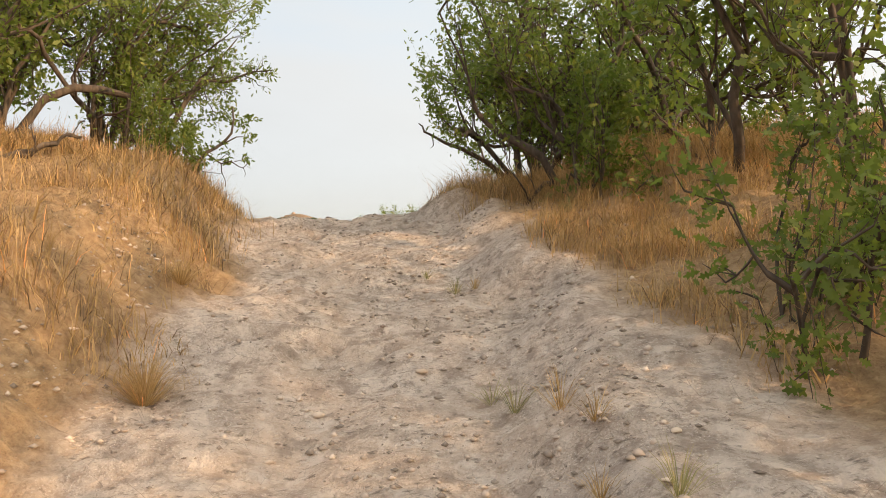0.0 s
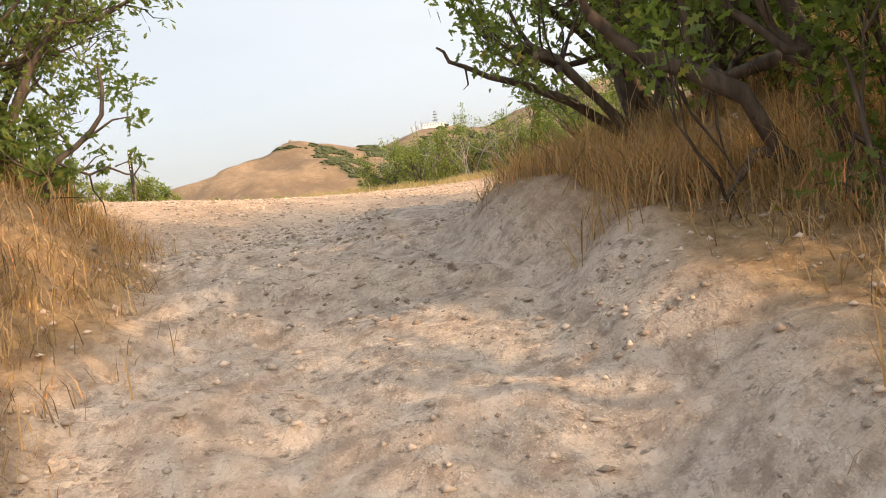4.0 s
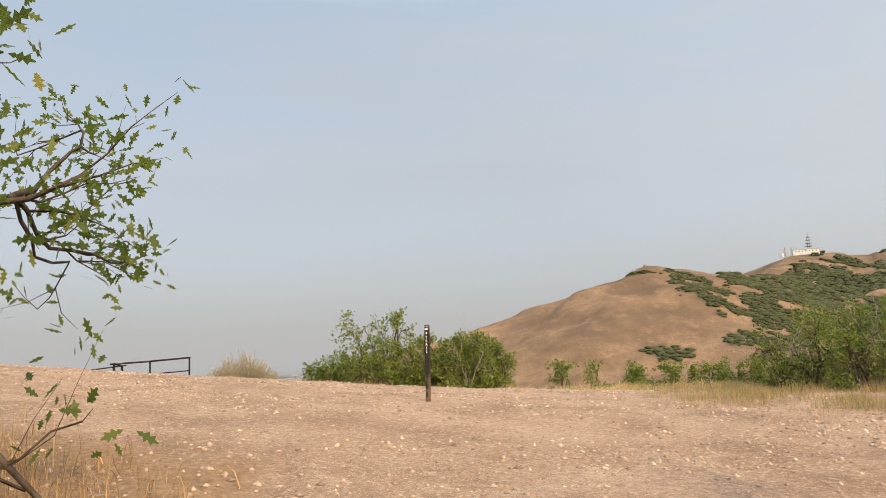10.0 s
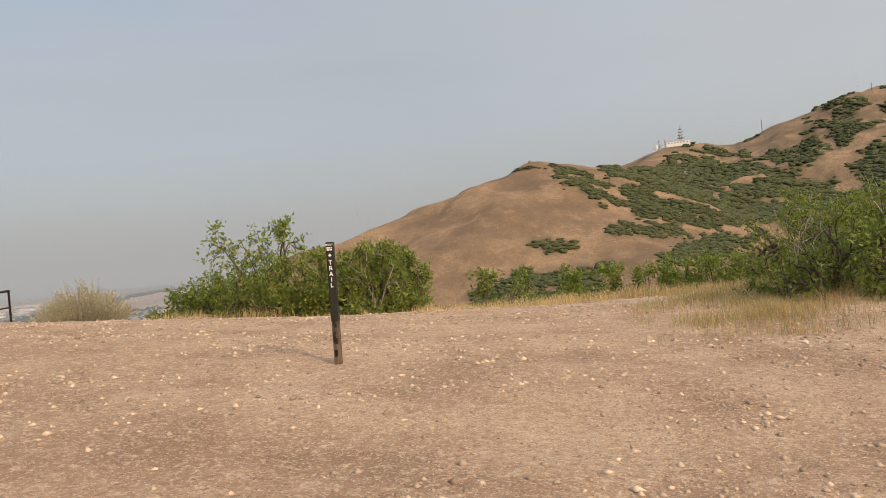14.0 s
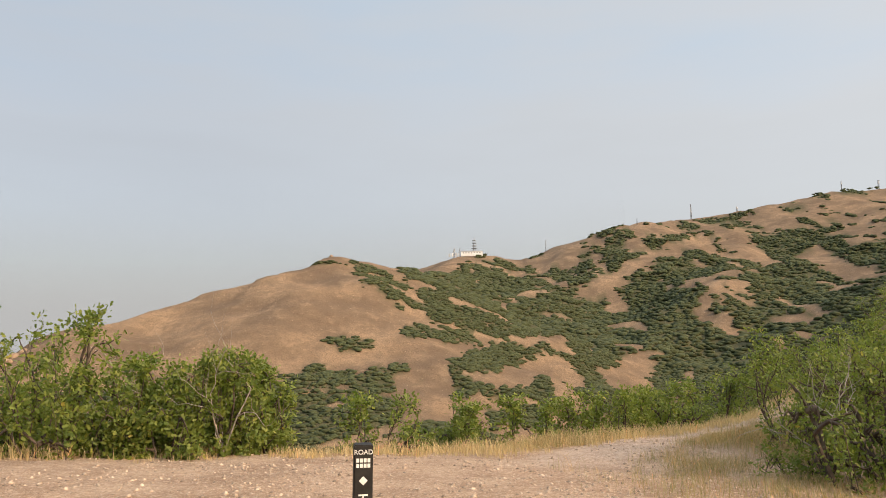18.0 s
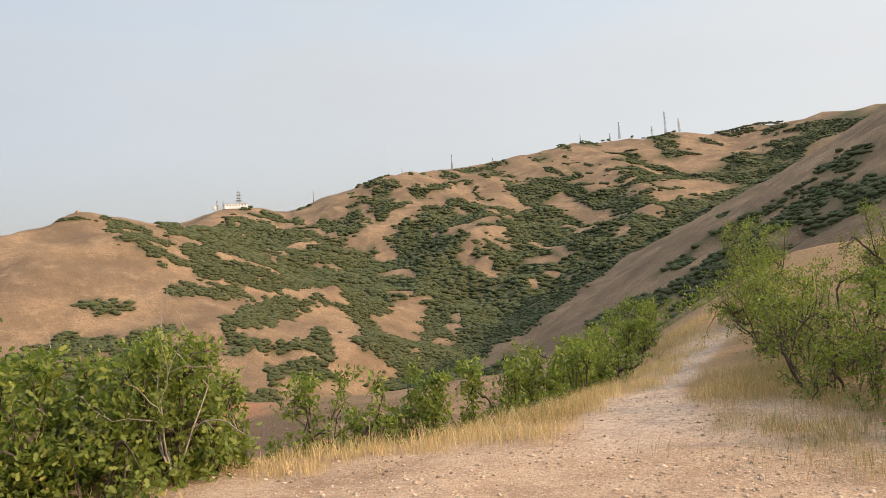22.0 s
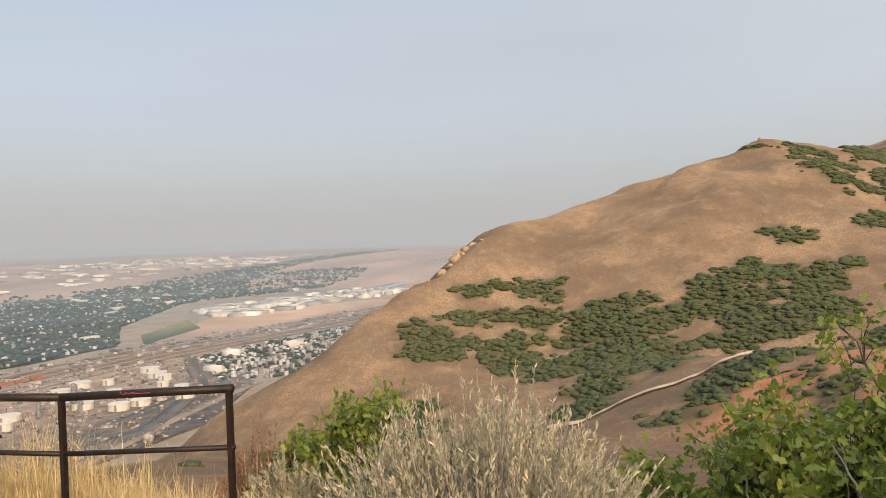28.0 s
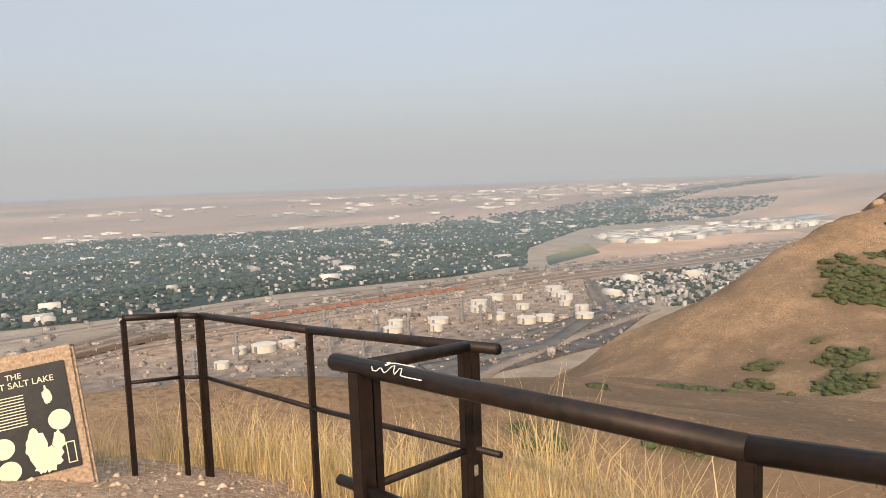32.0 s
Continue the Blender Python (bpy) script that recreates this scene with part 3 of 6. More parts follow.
SLOPE_THICKETS = [(-184, 211, 4.3, 4.3), (-176, 198, 3.3, 4.0), (-168, 225, 7.7, 6.8), (-97, 101, 4.7, 4.1), (-155, 210, 7.2, 7.1), (-63, 55, 1.5, 1.5), (-63, 53, 1.5, 1.5), (-90, 79, 1.5, 1.5), (-58, 62, 2.1, 1.5), (-182, 231, 1.6, 2.2), (-87, 107, 2.5, 1.8)]
EAST_THICKETS = [(110, 195, 15, 18), (120, 220, 11, 14), (142, 206, 11, 20), (158, 233, 6, 4), (145, 237, 5, 3), (278, 441, 3, 4), (151, 239, 10, 3), (181, 233, 9, 11), (180, 223, 6, 8), (140, 177, 7, 22), (126, 245, 6, 10), (101, 229, 11, 12)]
# bare strips between the thickets: from x, y to x, y, half width
BARE_STRIPS = [(101, 863, 303, 1114, 38), (197, 1152, 521, 1243, 20), (125, 1142, 198, 1157, 20), (324, 1069, 321, 943, 56), (384, 978, 373, 790, 35), (533, 1248, 554, 1102, 40), (91, 1005, 126, 1029, 19), (23, 821, 46, 850, 22), (195, 817, 229, 727, 13), (-32, 514, -1, 523, 13), (67, 474, 93, 565, 28), (90, 565, 113, 581, 7), (-2, 387, 31, 476, 22), (26, 376, 30, 350, 7), (-45, 335, 10, 364, 6), (-45, 315, -41, 334, 6), (-15, 184, 9, 332, 15), (19, 340, 50, 377, 7), (69, 409, 100, 479, 14)]
LOW_STRIPS = [(-7, 378, 28, 453, 22), (476, 909, 600, 944, 58), (470, 844, 615, 915, 34), (399, 992, 361, 809, 31), (263, 752, 264, 656, 13), (-36, 456, -5, 468, 8), (-38, 392, -18, 454, 16), (39, 720, 60, 722, 10), (8, 479, 36, 527, 11), (672, 1049, 875, 1208, 50), (802, 1158, 869, 1098, 43)]
TRACK = [(-112, 190), (-96, 199), (-90, 211), (-79, 225), (-71, 244), (-62, 262), (-52, 272), (-30, 268), (0, 250), (30, 225)]


def thicket_mask(x, y, items, edge):
    m = np.zeros(x.shape)
    for cx, cy, ru, rv in items:
        d = math.hypot(cx + 10, cy - 22)
        vx, vy = (cx + 10) / d, (cy - 22) / d
        u, v = (x - cx) * vy - (y - cy) * vx, (x - cx) * vx + (y - cy) * vy
        m = np.maximum(m, sstep(1.25, 0.95, np.hypot(u / ru, v / rv) + edge))
    return m


def strip_mask(x, y, items, edge):
    m = np.zeros(x.shape)
    for x0, y0, x1, y1, w in items:
        dx, dy = x1 - x0, y1 - y0
        t = np.clip(((x - x0) * dx + (y - y0) * dy) / (dx * dx + dy * dy), 0, 1)
        m = np.maximum(m, sstep(1.15, 0.8, np.hypot(x - x0 - t * dx, y - y0 - t * dy) / (0.42 * w + 1.5) + edge))
    return m


def hill_keep(x, y, z=None):
    """How far the hillside is covered with scrub at a place."""
    z = land(x, y) if z is None else z
    edge = 0.4 * fnoise(x / 9, y / 13, 2) + 0.3 * fnoise(x / 3.1, y / 4.2, 2)
    single = thicket_mask(x, y, DOME_THICKETS + FOOT_THICKETS + WEST_THICKETS + SPUR_THICKETS + SLOPE_THICKETS + EAST_THICKETS, edge)
    n = fnoise(x / 30, y / 55, 2) + 0.55 * fnoise(x / 12, y / 22, 2)
    east = sstep(-5, 5, x + 4 * edge - np.interp(y, [150, 316, 340, 370, 422, 451, 475, 526, 632, 860, 1100], [-30, -48, -46, -39, -21, -38, -52, -68, -84, -62, -30])) * sstep(250, 300, y + 0.5 * np.minimum(x, 0))
    ravine = np.interp(x, [40, 81, 120, 163, 245, 325, 520, 800], [330, 416, 472, 484, 569, 620, 780, 1000])
    deep = sstep(34, 12, np.abs(y - ravine - 4) + 20 * edge) * sstep(30, 60, x)
    face = sstep(60, 90, x) * sstep(-14, -30, y - ravine)
    cover = 0.62 - 0.95 * sstep(800, 1150, y - 0.2 * x) + 0.15 * sstep(620, 480, y)
    crest = np.interp(x, [-50, 40, 212, 329, 586, 786, 912, 1112], [1090, 1168, 1199, 1306, 1342, 1316, 1329, 1018])
    rest = sstep(0.0, 0.14, n + cover) * sstep(-10, -34, y - crest) * east * (1 - face) * (1 - strip_mask(x, y, BARE_STRIPS + LOW_STRIPS, 0.8 * edge))
    t = np.array(TRACK, float)
    off = np.min([np.hypot(x - a - np.clip(((x - a) * (c - a) + (y - b) * (d - b)) / ((c - a) ** 2 + (d - b) ** 2), 0, 1) * (c - a), y - b - np.clip(((x - a) * (c - a) + (y - b) * (d - b)) / ((c - a) ** 2 + (d - b) ** 2), 0, 1) * (d - b)) for (a, b), (c, d) in zip(t[:-1], t[1:])], axis=0)
    return np.maximum(np.maximum(single, deep), rest) * (1 - 0.8 * red_soil(x, y)) * sstep(2.5, 4.0, off) * sstep(VALLEY + 20, VALLEY + 40, z)


def gz(x, y):
    return float(land(np.array([float(x)]), np.array([float(y)]))[0])


def graded(core, hold_lo, hold_hi, hold_step, far_lo, far_hi, grow):
    """Grid lines: a fine core of (start, end, step) runs, then widening steps, held at hold_step as far as hold_lo and hold_hi."""
    mid = np.concatenate([np.arange(a, b - 1e-6, s) for a, b, s in core])
    def run(start, end, hold, s, sign):
        out, p = [], start
        while sign * (end - p) > 0:
            s = min(s * grow, hold_step if sign * (hold - p) > 0 else 130)
            p += sign * s
            out.append(p)
        return out
    return np.concatenate([run(mid[0], far_lo, hold_lo, core[0][2], -1)[::-1], mid, run(mid[-1], far_hi, hold_hi, core[-1][2], 1)])


def make_ground():
    xs = graded([(-26, -0.8, 0.2), (-0.8, 4.8, 0.06), (4.8, 6.4, 0.2)], -290, 300, 5.2, -4950, 3600, 1.06)
    ys = graded([(-2.5, 0.6, 0.12), (0.6, 11.5, 0.055), (11.5, 35, 0.2)], -20, 600, 5.2, -4900, 4900, 1.06)
    X, Y = np.meshgrid(xs, ys)
    Z = land(X, Y)
    n, m = len(xs), len(ys)
    co = np.stack([X, Y, Z], -1).reshape(-1, 3)
    i = np.arange(n * m).reshape(m, n)
    quads = np.stack([i[:-1, :-1], i[:-1, 1:], i[1:, 1:], i[1:, :-1]], -1).reshape(-1, 4)
    me = bpy.data.meshes.new("ground")
    me.vertices.add(len(co))
    me.vertices.foreach_set("co", co.ravel())
    me.loops.add(quads.size)
    me.loops.foreach_set("vertex_index", quads.ravel())
    me.polygons.add(len(quads))
    me.polygons.foreach_set("loop_start", np.arange(0, quads.size, 4))
    me.polygons.foreach_set("loop_total", np.full(len(quads), 4))
    me.polygons.foreach_set("use_smooth", np.ones(len(quads), bool))
    me.update()
    side, half, is_path = trail_parts(X, Y)
    nz = 0.5 * fnoise(X / 1.1, Y / 1.1, 3)
    out = Y - rim_line(X)
    far = np.hypot(X + 6, Y - 18)
    shelf = np.interp(Y, [2, 3.1, 4, 5, 7, 8, 9.5], [1.2, 1.0, 0.62, 0.46, 0.3, 0.15, -0.1])
    path_edge = np.where(side > 0, sstep(0.3, -0.2, side - half - shelf + 0.4 * nz), sstep(0.3, -0.1, -side - half + 0.3 * nz))
    second = sstep(1.3, 0.7, np.abs((X + 3.9) - 0.42 * (Y - 31) - 0.035 * (Y - 31) ** 2) + 0.3 * nz) * sstep(29, 31, Y) * sstep(43, 40, Y)
    # clay grey also spreads past the path, painting the oaks' shade on the bench
    tr = np.clip(np.maximum(path_edge * sstep(14.5, 10.0, Y + nz - 0.6 * np.clip(X, -2, 3)), 0.6 * second), 0, 1) * sstep(80, 60, far)
    st_path = (1 - path_edge) * sstep(16.5, 13, Y + 2 * nz)
    st_rim = sstep(-1.3, -0.2, out + 0.8 * nz) + sstep(1.0, 2.2, X + 0.3 * (Y - 24) + nz) * sstep(14, 17, Y)
    st_rim = st_rim * (1 - sstep(-17.5, -19.5, X) * sstep(0.6, -0.2, out))
    st = np.clip(st_path + st_rim, 0, 1) * sstep(75, 45, far) * (1 - second)
    hl = sstep(28, 60, far)
    red = red_soil(X, Y)
    vl = sstep(14, 3, Z - plain(X, Y))
    hill_part = (hl > 0) & (vl < 1) & (far < 1500)
    scrub = np.zeros(X.shape)
    scrub[hill_part] = hill_keep(X[hill_part], Y[hill_part], Z[hill_part])
    pl = vl * sstep(2250, 2450, far + 120 * fnoise(X / 300, Y / 900, 2))
    for name, v in (("trail", tr), ("straw", st), ("hill", hl), ("red", np.clip(red, 0, 1)), ("vale", vl), ("plain", pl), ("scrub", scrub)):
        at = me.attributes.new(name, "FLOAT", "POINT")
        at.data.foreach_set("value", np.ascontiguousarray(v.ravel(), dtype=np.float32))
    me.materials.append(EARTH)
    return tagged(new("ground", me), "dry tan earth, path, hillsides and valley floor", "ground", kind="structure")


make_ground()

# ---- mesh helpers ----
def np_mesh(name, verts, faces, mat, smooth=False):
    """One mesh from an array of corners and arrays of faces, each array with its own number of corners a face."""
    me = bpy.data.meshes.new(name)
    faces = [np.asarray(f, int) for f in faces if len(f)]
    idx = np.concatenate([f.ravel() for f in faces])
    tot = np.concatenate([np.full(len(f), f.shape[1]) for f in faces])
    me.vertices.add(len(verts))
    me.vertices.foreach_set("co", np.ascontiguousarray(verts, dtype=np.float32).ravel())
    me.loops.add(len(idx))
    me.loops.foreach_set("vertex_index", idx)
    me.polygons.add(len(tot))
    me.polygons.foreach_set("loop_start", np.concatenate([[0], np.cumsum(tot)[:-1]]))
    me.polygons.foreach_set("loop_total", tot)
    if smooth:
        me.polygons.foreach_set("use_smooth", np.ones(len(tot), bool))
    me.update(calc_edges=True)
    me.materials.append(mat)
    return me


def part(name, data, parent, label="", m=None):
    """Links a mesh, or a bmesh given with its material, as one part under a thing."""
    if isinstance(data, tuple):
        bm, mat = data
        me = bpy.data.meshes.new(name)
        bmesh.ops.recalc_face_normals(bm, faces=bm.faces)
        bm.to_mesh(me)
        bm.free()
        me.materials.append(mat)
        data = me
    ob = new(name, data)
    ob.parent = parent
    if m is not None:
        ob.matrix_local = m
    if label:
        tagged(ob, label)
    return ob


def thing(name, label, category, m=None, group="", kind=""):
    ob = new(name)
    ob.empty_display_size = 0.2
    if m is not None:
        ob.matrix_world = m
    return tagged(ob, label, category, group, kind)


def tube_arrays(pts, radii, sides, base):
    """Corners and quads of a tapered tube along points."""
    pts, n = np.asarray(pts, float), len(pts)
    tan = np.gradient(pts, axis=0)
    tan /= np.linalg.norm(tan, axis=1, keepdims=True) + 1e-9
    ref = np.array([0.31, 0.77, 0.55])
    u = np.cross(tan, ref)
    u /= np.linalg.norm(u, axis=1, keepdims=True) + 1e-9
    v = np.cross(tan, u)
    a = np.arange(sides) * 2 * np.pi / sides
    ring = np.cos(a)[None, :, None] * u[:, None] + np.sin(a)[None, :, None] * v[:, None]
    verts = pts[:, None] + ring * np.asarray(radii)[:, None, None]
    i = base + np.arange(n * sides).reshape(n, sides)
    q = np.stack([i[:-1], np.roll(i[:-1], -1, 1), np.roll(i[1:], -1, 1), i[1:]], -1).reshape(-1, 4)
    return verts.reshape(-1, 3), q


class Plant:
    def __init__(self, seed):
        self.r = np.random.default_rng(seed)
        self.verts, self.quads, self.count = [], [], 0
        self.tips, self.parent = [], {}

    def tube(self, pts, radii, sides):
        v, q = tube_arrays(pts, radii, sides, self.count)
        self.verts.append(v), self.quads.append(q)
        self.count += len(v)

    def grow(self, p, d, length, radius, depth, spread, up, wander=0.26, kids=(3, 5), shrink=0.62, parent=-1):
        me = len(self.verts)
        self.parent[me] = parent
        r, n = self.r, (5 if depth > 1 else 3 if depth else 2)
        d, pts = d / np.linalg.norm(d), [np.array(p, float)]
        for k in range(n):
            d = d + r.normal(0, wander, 3) + np.array([0, 0, up])
            d /= np.linalg.norm(d)
            pts.append(pts[-1] + d * length / n)
        self.tube(pts, np.linspace(radius, radius * (0.55 if depth else 0.3), n + 1), 7 if radius > 0.03 else (5 if radius > 0.01 else 3))
        if depth == 0:
            self.tips.append((pts[0], pts[1], pts[2], d))
            return
        for k in range(r.integers(*kids)):
            at = r.uniform(0.15, 1.0) if k else 1.0
            q = pts[min(int(at * n), n)]
            side = r.normal(0, 1, 3)
            side[2] *= 0.6
            self.grow(q, d + side / np.linalg.norm(side) * spread, length * r.uniform(shrink * 0.8, shrink * 1.15), radius * r.uniform(0.42, 0.6), depth - 1, spread, up, wander, kids, shrink, me)

    def wood(self, name, mat):
        return np_mesh(name, np.concatenate(self.verts), [np.concatenate(self.quads)], mat, True)


def mirrored(half):
    """A leaf outline from the points of its one side, stalk to tip."""
    return np.array(half + [(a, -b) for a, b in reversed(half) if b > 0])


LOBED = mirrored([(0, 0), (0.22, 0.13), (0.30, 0.06), (0.46, 0.27), (0.55, 0.09), (0.76, 0.25), (0.80, 0.09), (1.0, 0.04)])
NOTCHED = mirrored([(0, 0), (0.42, 0.26), (0.55, 0.13), (0.8, 0.25), (1.0, 0.05)])
OVAL = np.array([(0, 0), (0.3, 0.2), (0.7, 0.22), (1, 0), (0.7, -0.22), (0.3, -0.2)])
SLIM = np.array([(0, 0), (0.45, 0.12), (1, 0), (0.45, -0.12)])


def leaf_mesh(name, places, ways, sizes, outline, mat, seed, flat=0.5):
    """One flat leaf at each place, pointing roughly its way."""
    r = np.random.default_rng(seed)
    n, k = len(places), len(outline)
    d = ways / (np.linalg.norm(ways, axis=1, keepdims=True) + 1e-9)
    nrm = r.normal(0, 1, (n, 3)) * (1 - flat) + np.array([0, 0, 1.0]) * flat
    u = np.cross(nrm, d)
    u /= np.linalg.norm(u, axis=1, keepdims=True) + 1e-9
    v = places[:, None] + (outline[None, :, 0:1] * d[:, None] + outline[None, :, 1:2] * u[:, None]) * sizes[:, None, None]
    return np_mesh(name, v.reshape(-1, 3), [np.arange(n * k).reshape(n, k)], mat)


def crown_mesh(name, tips, per, size, outline, mat, seed, spread=0.13, flat=0.25):
    r = np.random.default_rng(seed)
    pl, wy = [], []
    for a, b, c, d in tips:
        t = r.random((per, 1)) ** 0.6
        base = a * (1 - t) + c * t
        way = d * 0.5 + r.normal(0, 0.65, (per, 3))
        pl.append(base + r.normal(0, spread, (per, 3)) * 0.5), wy.append(way)
    pl, wy = np.concatenate(pl), np.concatenate(wy)
    return leaf_mesh(name, pl, wy, size * r.uniform(0.65, 1.25, len(pl)), outline, mat, seed + 1, flat)


def oak(name, label, x, y, height, seed, stems=3, lean=(0, 0), leaf=0.085, per=11, depth=4, spread=0.85, outline=LOBED, mat=None, group="", trunk_r=0.06, up=0.06, open_=0.4, dead=0.0, kids=(3, 5), reach=1.6, shear=(0, 0), trim=None, bole=0.0):
    p = Plant(seed)
    for s in range(stems):
        a = 2 * math.pi * (s + p.r.random()) / stems
        d = np.array([math.cos(a) * open_ + lean[0], math.sin(a) * open_ + lean[1], 1.0])
        p.grow((0.12 * math.cos(a) * (stems > 1), 0.12 * math.sin(a) * (stems > 1), -0.12), d, height * p.r.uniform(0.22, 0.34), trunk_r * p.r.uniform(0.7, 1.1), depth, spread, up, kids=kids)
    top = np.percentile([t[2][2] for t in p.tips], 100 if height > 2.6 else 92)
    wide = np.percentile([math.hypot(t[2][0] - lean[0], t[2][1] - lean[1]) for t in p.tips], 96)
    k = np.array([reach / wide, reach / wide, height / top])
    base = np.array([x, y, gz(x, y)])
    def settle(v):
        v = v * k
        if height <= 2.6:
            v = v.copy()
            v[..., 2] = np.where(v[..., 2] > height, height + 0.3 * (v[..., 2] - height), v[..., 2])
        lift = np.maximum(v[..., 2:3] - 0.9, 0)
        v = v + lift * np.array([shear[0], shear[1], 0.0])
        return trim(v + base) - base if trim else v
    if bole:
        kept, n, live = [], 0, [v[:, 2].mean() * k[2] > bole * 0.8 for v in p.verts]
        for i in reversed(range(len(live))):
            if live[i] and p.parent[i] >= 0:
                live[p.parent[i]] = True
        for v, q, ok in zip(p.verts, p.quads, live):
            if ok:
                kept.append((v, q - q.min() + n))
                n += len(v)
        p.verts, p.quads = [v for v, q in kept], [q for v, q in kept]
    p.verts = [settle(np.concatenate(p.verts))]
    abc = settle(np.array([t[:3] for t in p.tips]))
    tips = [(a, b, c, t[3]) for (a, b, c), t in zip(abc, p.tips)]
    ob = thing(name, label, "tree" if height > 2.6 else "shrub", pose(x, y, gz(x, y)), group)
    part("trunk", p.wood("trunk", BARK), ob)
    if bole:
        tips = [t for t in tips if t[2][2] > bole * p.r.uniform(0.75, 1.1)]
    if dead:
        tips = [t for t in tips if p.r.random() > dead]
    if tips:
        part("crown", crown_mesh("crown", tips, per, leaf, outline, mat or OAK_LEAF, seed), ob)
    return ob


def bare(name, label, x, y, height, seed, stems=5, spread=0.7):
    p = Plant(seed)
    for s in range(stems):
        a = 2 * math.pi * (s + p.r.random()) / stems
        p.grow((0, 0, -0.1), np.array([math.cos(a) * 0.5, math.sin(a) * 0.5, 1]), height * 0.5, 0.018, 3, spread, 0.05, 0.25, (2, 4))
    k = height / max(t[2][2] for t in p.tips)
    for v in p.verts:
        v *= k
    ob = thing(name, label, "shrub", pose(x, y, gz(x, y)))
    part("wood", p.wood("wood", DEADWOOD), ob)
    return ob


def sage(name, label, x, y, width, height, seed, n=420, mat=None, group=""):
    """A dome of many fine upright twigs with slim grey leaves."""
    p, r = Plant(seed), np.random.default_rng(seed + 5)
    pl, wy, sz = [], [], []
    for k in range(n):
        a, q = r.uniform(0, 2 * math.pi), math.sqrt(r.random())
        out = np.array([math.cos(a), math.sin(a), 0]) * q
        h = height * (1 - 0.55 * q**2) * r.uniform(0.6, 1.08) * (1 + 0.14 * math.sin(3 * a + seed))
        root = out * width * 0.16
        tip = out * width * 0.5 * r.uniform(0.8, 1.1) + np.array([0, 0, h]) + r.normal(0, 0.03, 3)
        mid = (root + tip) / 2 + out * width * 0.09 + np.array([0, 0, h * 0.08])
        if k % 2 == 0:
            p.tube([root - np.array([0, 0, 0.08]), mid, tip], [0.008, 0.005, 0.002], 3)
        m = 34
        t = r.uniform(0.45, 1.0, (m, 1))
        pos = (1 - t) ** 2 * root + 2 * t * (1 - t) * mid + t**2 * tip
        pl.append(pos), wy.append((tip - mid) / np.linalg.norm(tip - mid) + r.normal(0, 0.33, (m, 3))), sz.append(np.full(m, 0.052))
    ob = thing(name, label, "shrub", pose(x, y, gz(x, y)), group)
    part("wood", p.wood("wood", DEADWOOD), ob)
    pl = np.concatenate(pl)
    part("foliage", leaf_mesh("foliage", pl, np.concatenate(wy), np.concatenate(sz) * r.uniform(0.6, 1.3, len(pl)), SLIM, mat or SAGE_LEAF, seed, 0.2), ob)
    return ob


def grass(name, label, xy, height, mat, seed, width=0.006, bend=0.6, clump=0.05, per=1):
    """Curved blades, each of two pieces, at the given places."""
    r = np.random.default_rng(seed)
    xy = np.repeat(xy, per, axis=0) + r.normal(0, clump, (len(xy) * per, 2))
    n = len(xy)
    z = land(xy[:, 0], xy[:, 1])
    base = np.column_stack([xy, z - 0.01])
    h = height * r.uniform(0.4, 1.15, n) * np.clip(0.85 + 0.55 * fnoise(xy[:, 0] / 0.8 + 30, xy[:, 1] / 0.8, 2), 0.35, 1.5)
    a = r.uniform(0, 2 * np.pi, n)
    out = np.column_stack([np.cos(a), np.sin(a), np.zeros(n)])
    b = (bend * r.uniform(0.1, 1.3, n) * h)[:, None]
    side = np.column_stack([-np.sin(a + r.normal(0, 0.8, n)), np.cos(a), np.zeros(n)]) * (width * r.uniform(0.6, 1.4, n))[:, None]
    up = np.zeros((n, 3))
    up[:, 2] = 1
    p1, p2 = base + out * b * 0.3 + up * (h * 0.6)[:, None], base + out * b + up * h[:, None]
    v = np.stack([base - side, base + side, p1 + side * 0.75, p1 - side * 0.75, p2], 1).reshape(-1, 3)
    i = np.arange(n)[:, None] * 5
    return tagged(new(name, np_mesh(name, v, [i + np.array([0, 1, 2, 3]), i + np.array([3, 2, 4])], mat)), label, "grass", kind="stuff")


def scatter(n, box, keep, seed):
    """Random places in a box where keep(x, y) beats a random number."""
    r = np.random.default_rng(seed)
    xy = np.column_stack([r.uniform(box[0], box[1], n), r.uniform(box[2], box[3], n)])
    return xy[keep(xy[:, 0], xy[:, 1]) > r.random(n)]

# ---- oaks beside the path: their crowns lean over it and leave the way clear ----
def press(d, soft):
    """Squeezes what lies within soft of an edge back behind it."""
    return np.where(d > soft, d, soft * np.exp(np.minimum(d - soft, 0) / soft))


def left_edge(v):
    e = np.interp(v[..., 2], [1.0, 1.5, 1.8, 2.2, 2.5, 3.0, 3.6], [-1.7, -1.6, -1.35, -1.1, -0.8, -0.5, -0.45])
    e = e + (np.minimum(e, -2.2) - e) * sstep(10.5, 11.5, v[..., 1])
    v = v.copy()
    v[..., 0] = e - press(e - v[..., 0], 0.55)
    return v


def right_edge(v):
    e = np.interp(v[..., 2] - np.interp(v[..., 1], TRAIL_Y, TRAIL_Z), [0.5, 1.2, 1.7, 2.4, 3.2], [2.75, 1.9, 1.75, 1.4, 1.2])
    v = v.copy()
    v[..., 0] = e + press(v[..., 0] - e, 0.55)
    return v


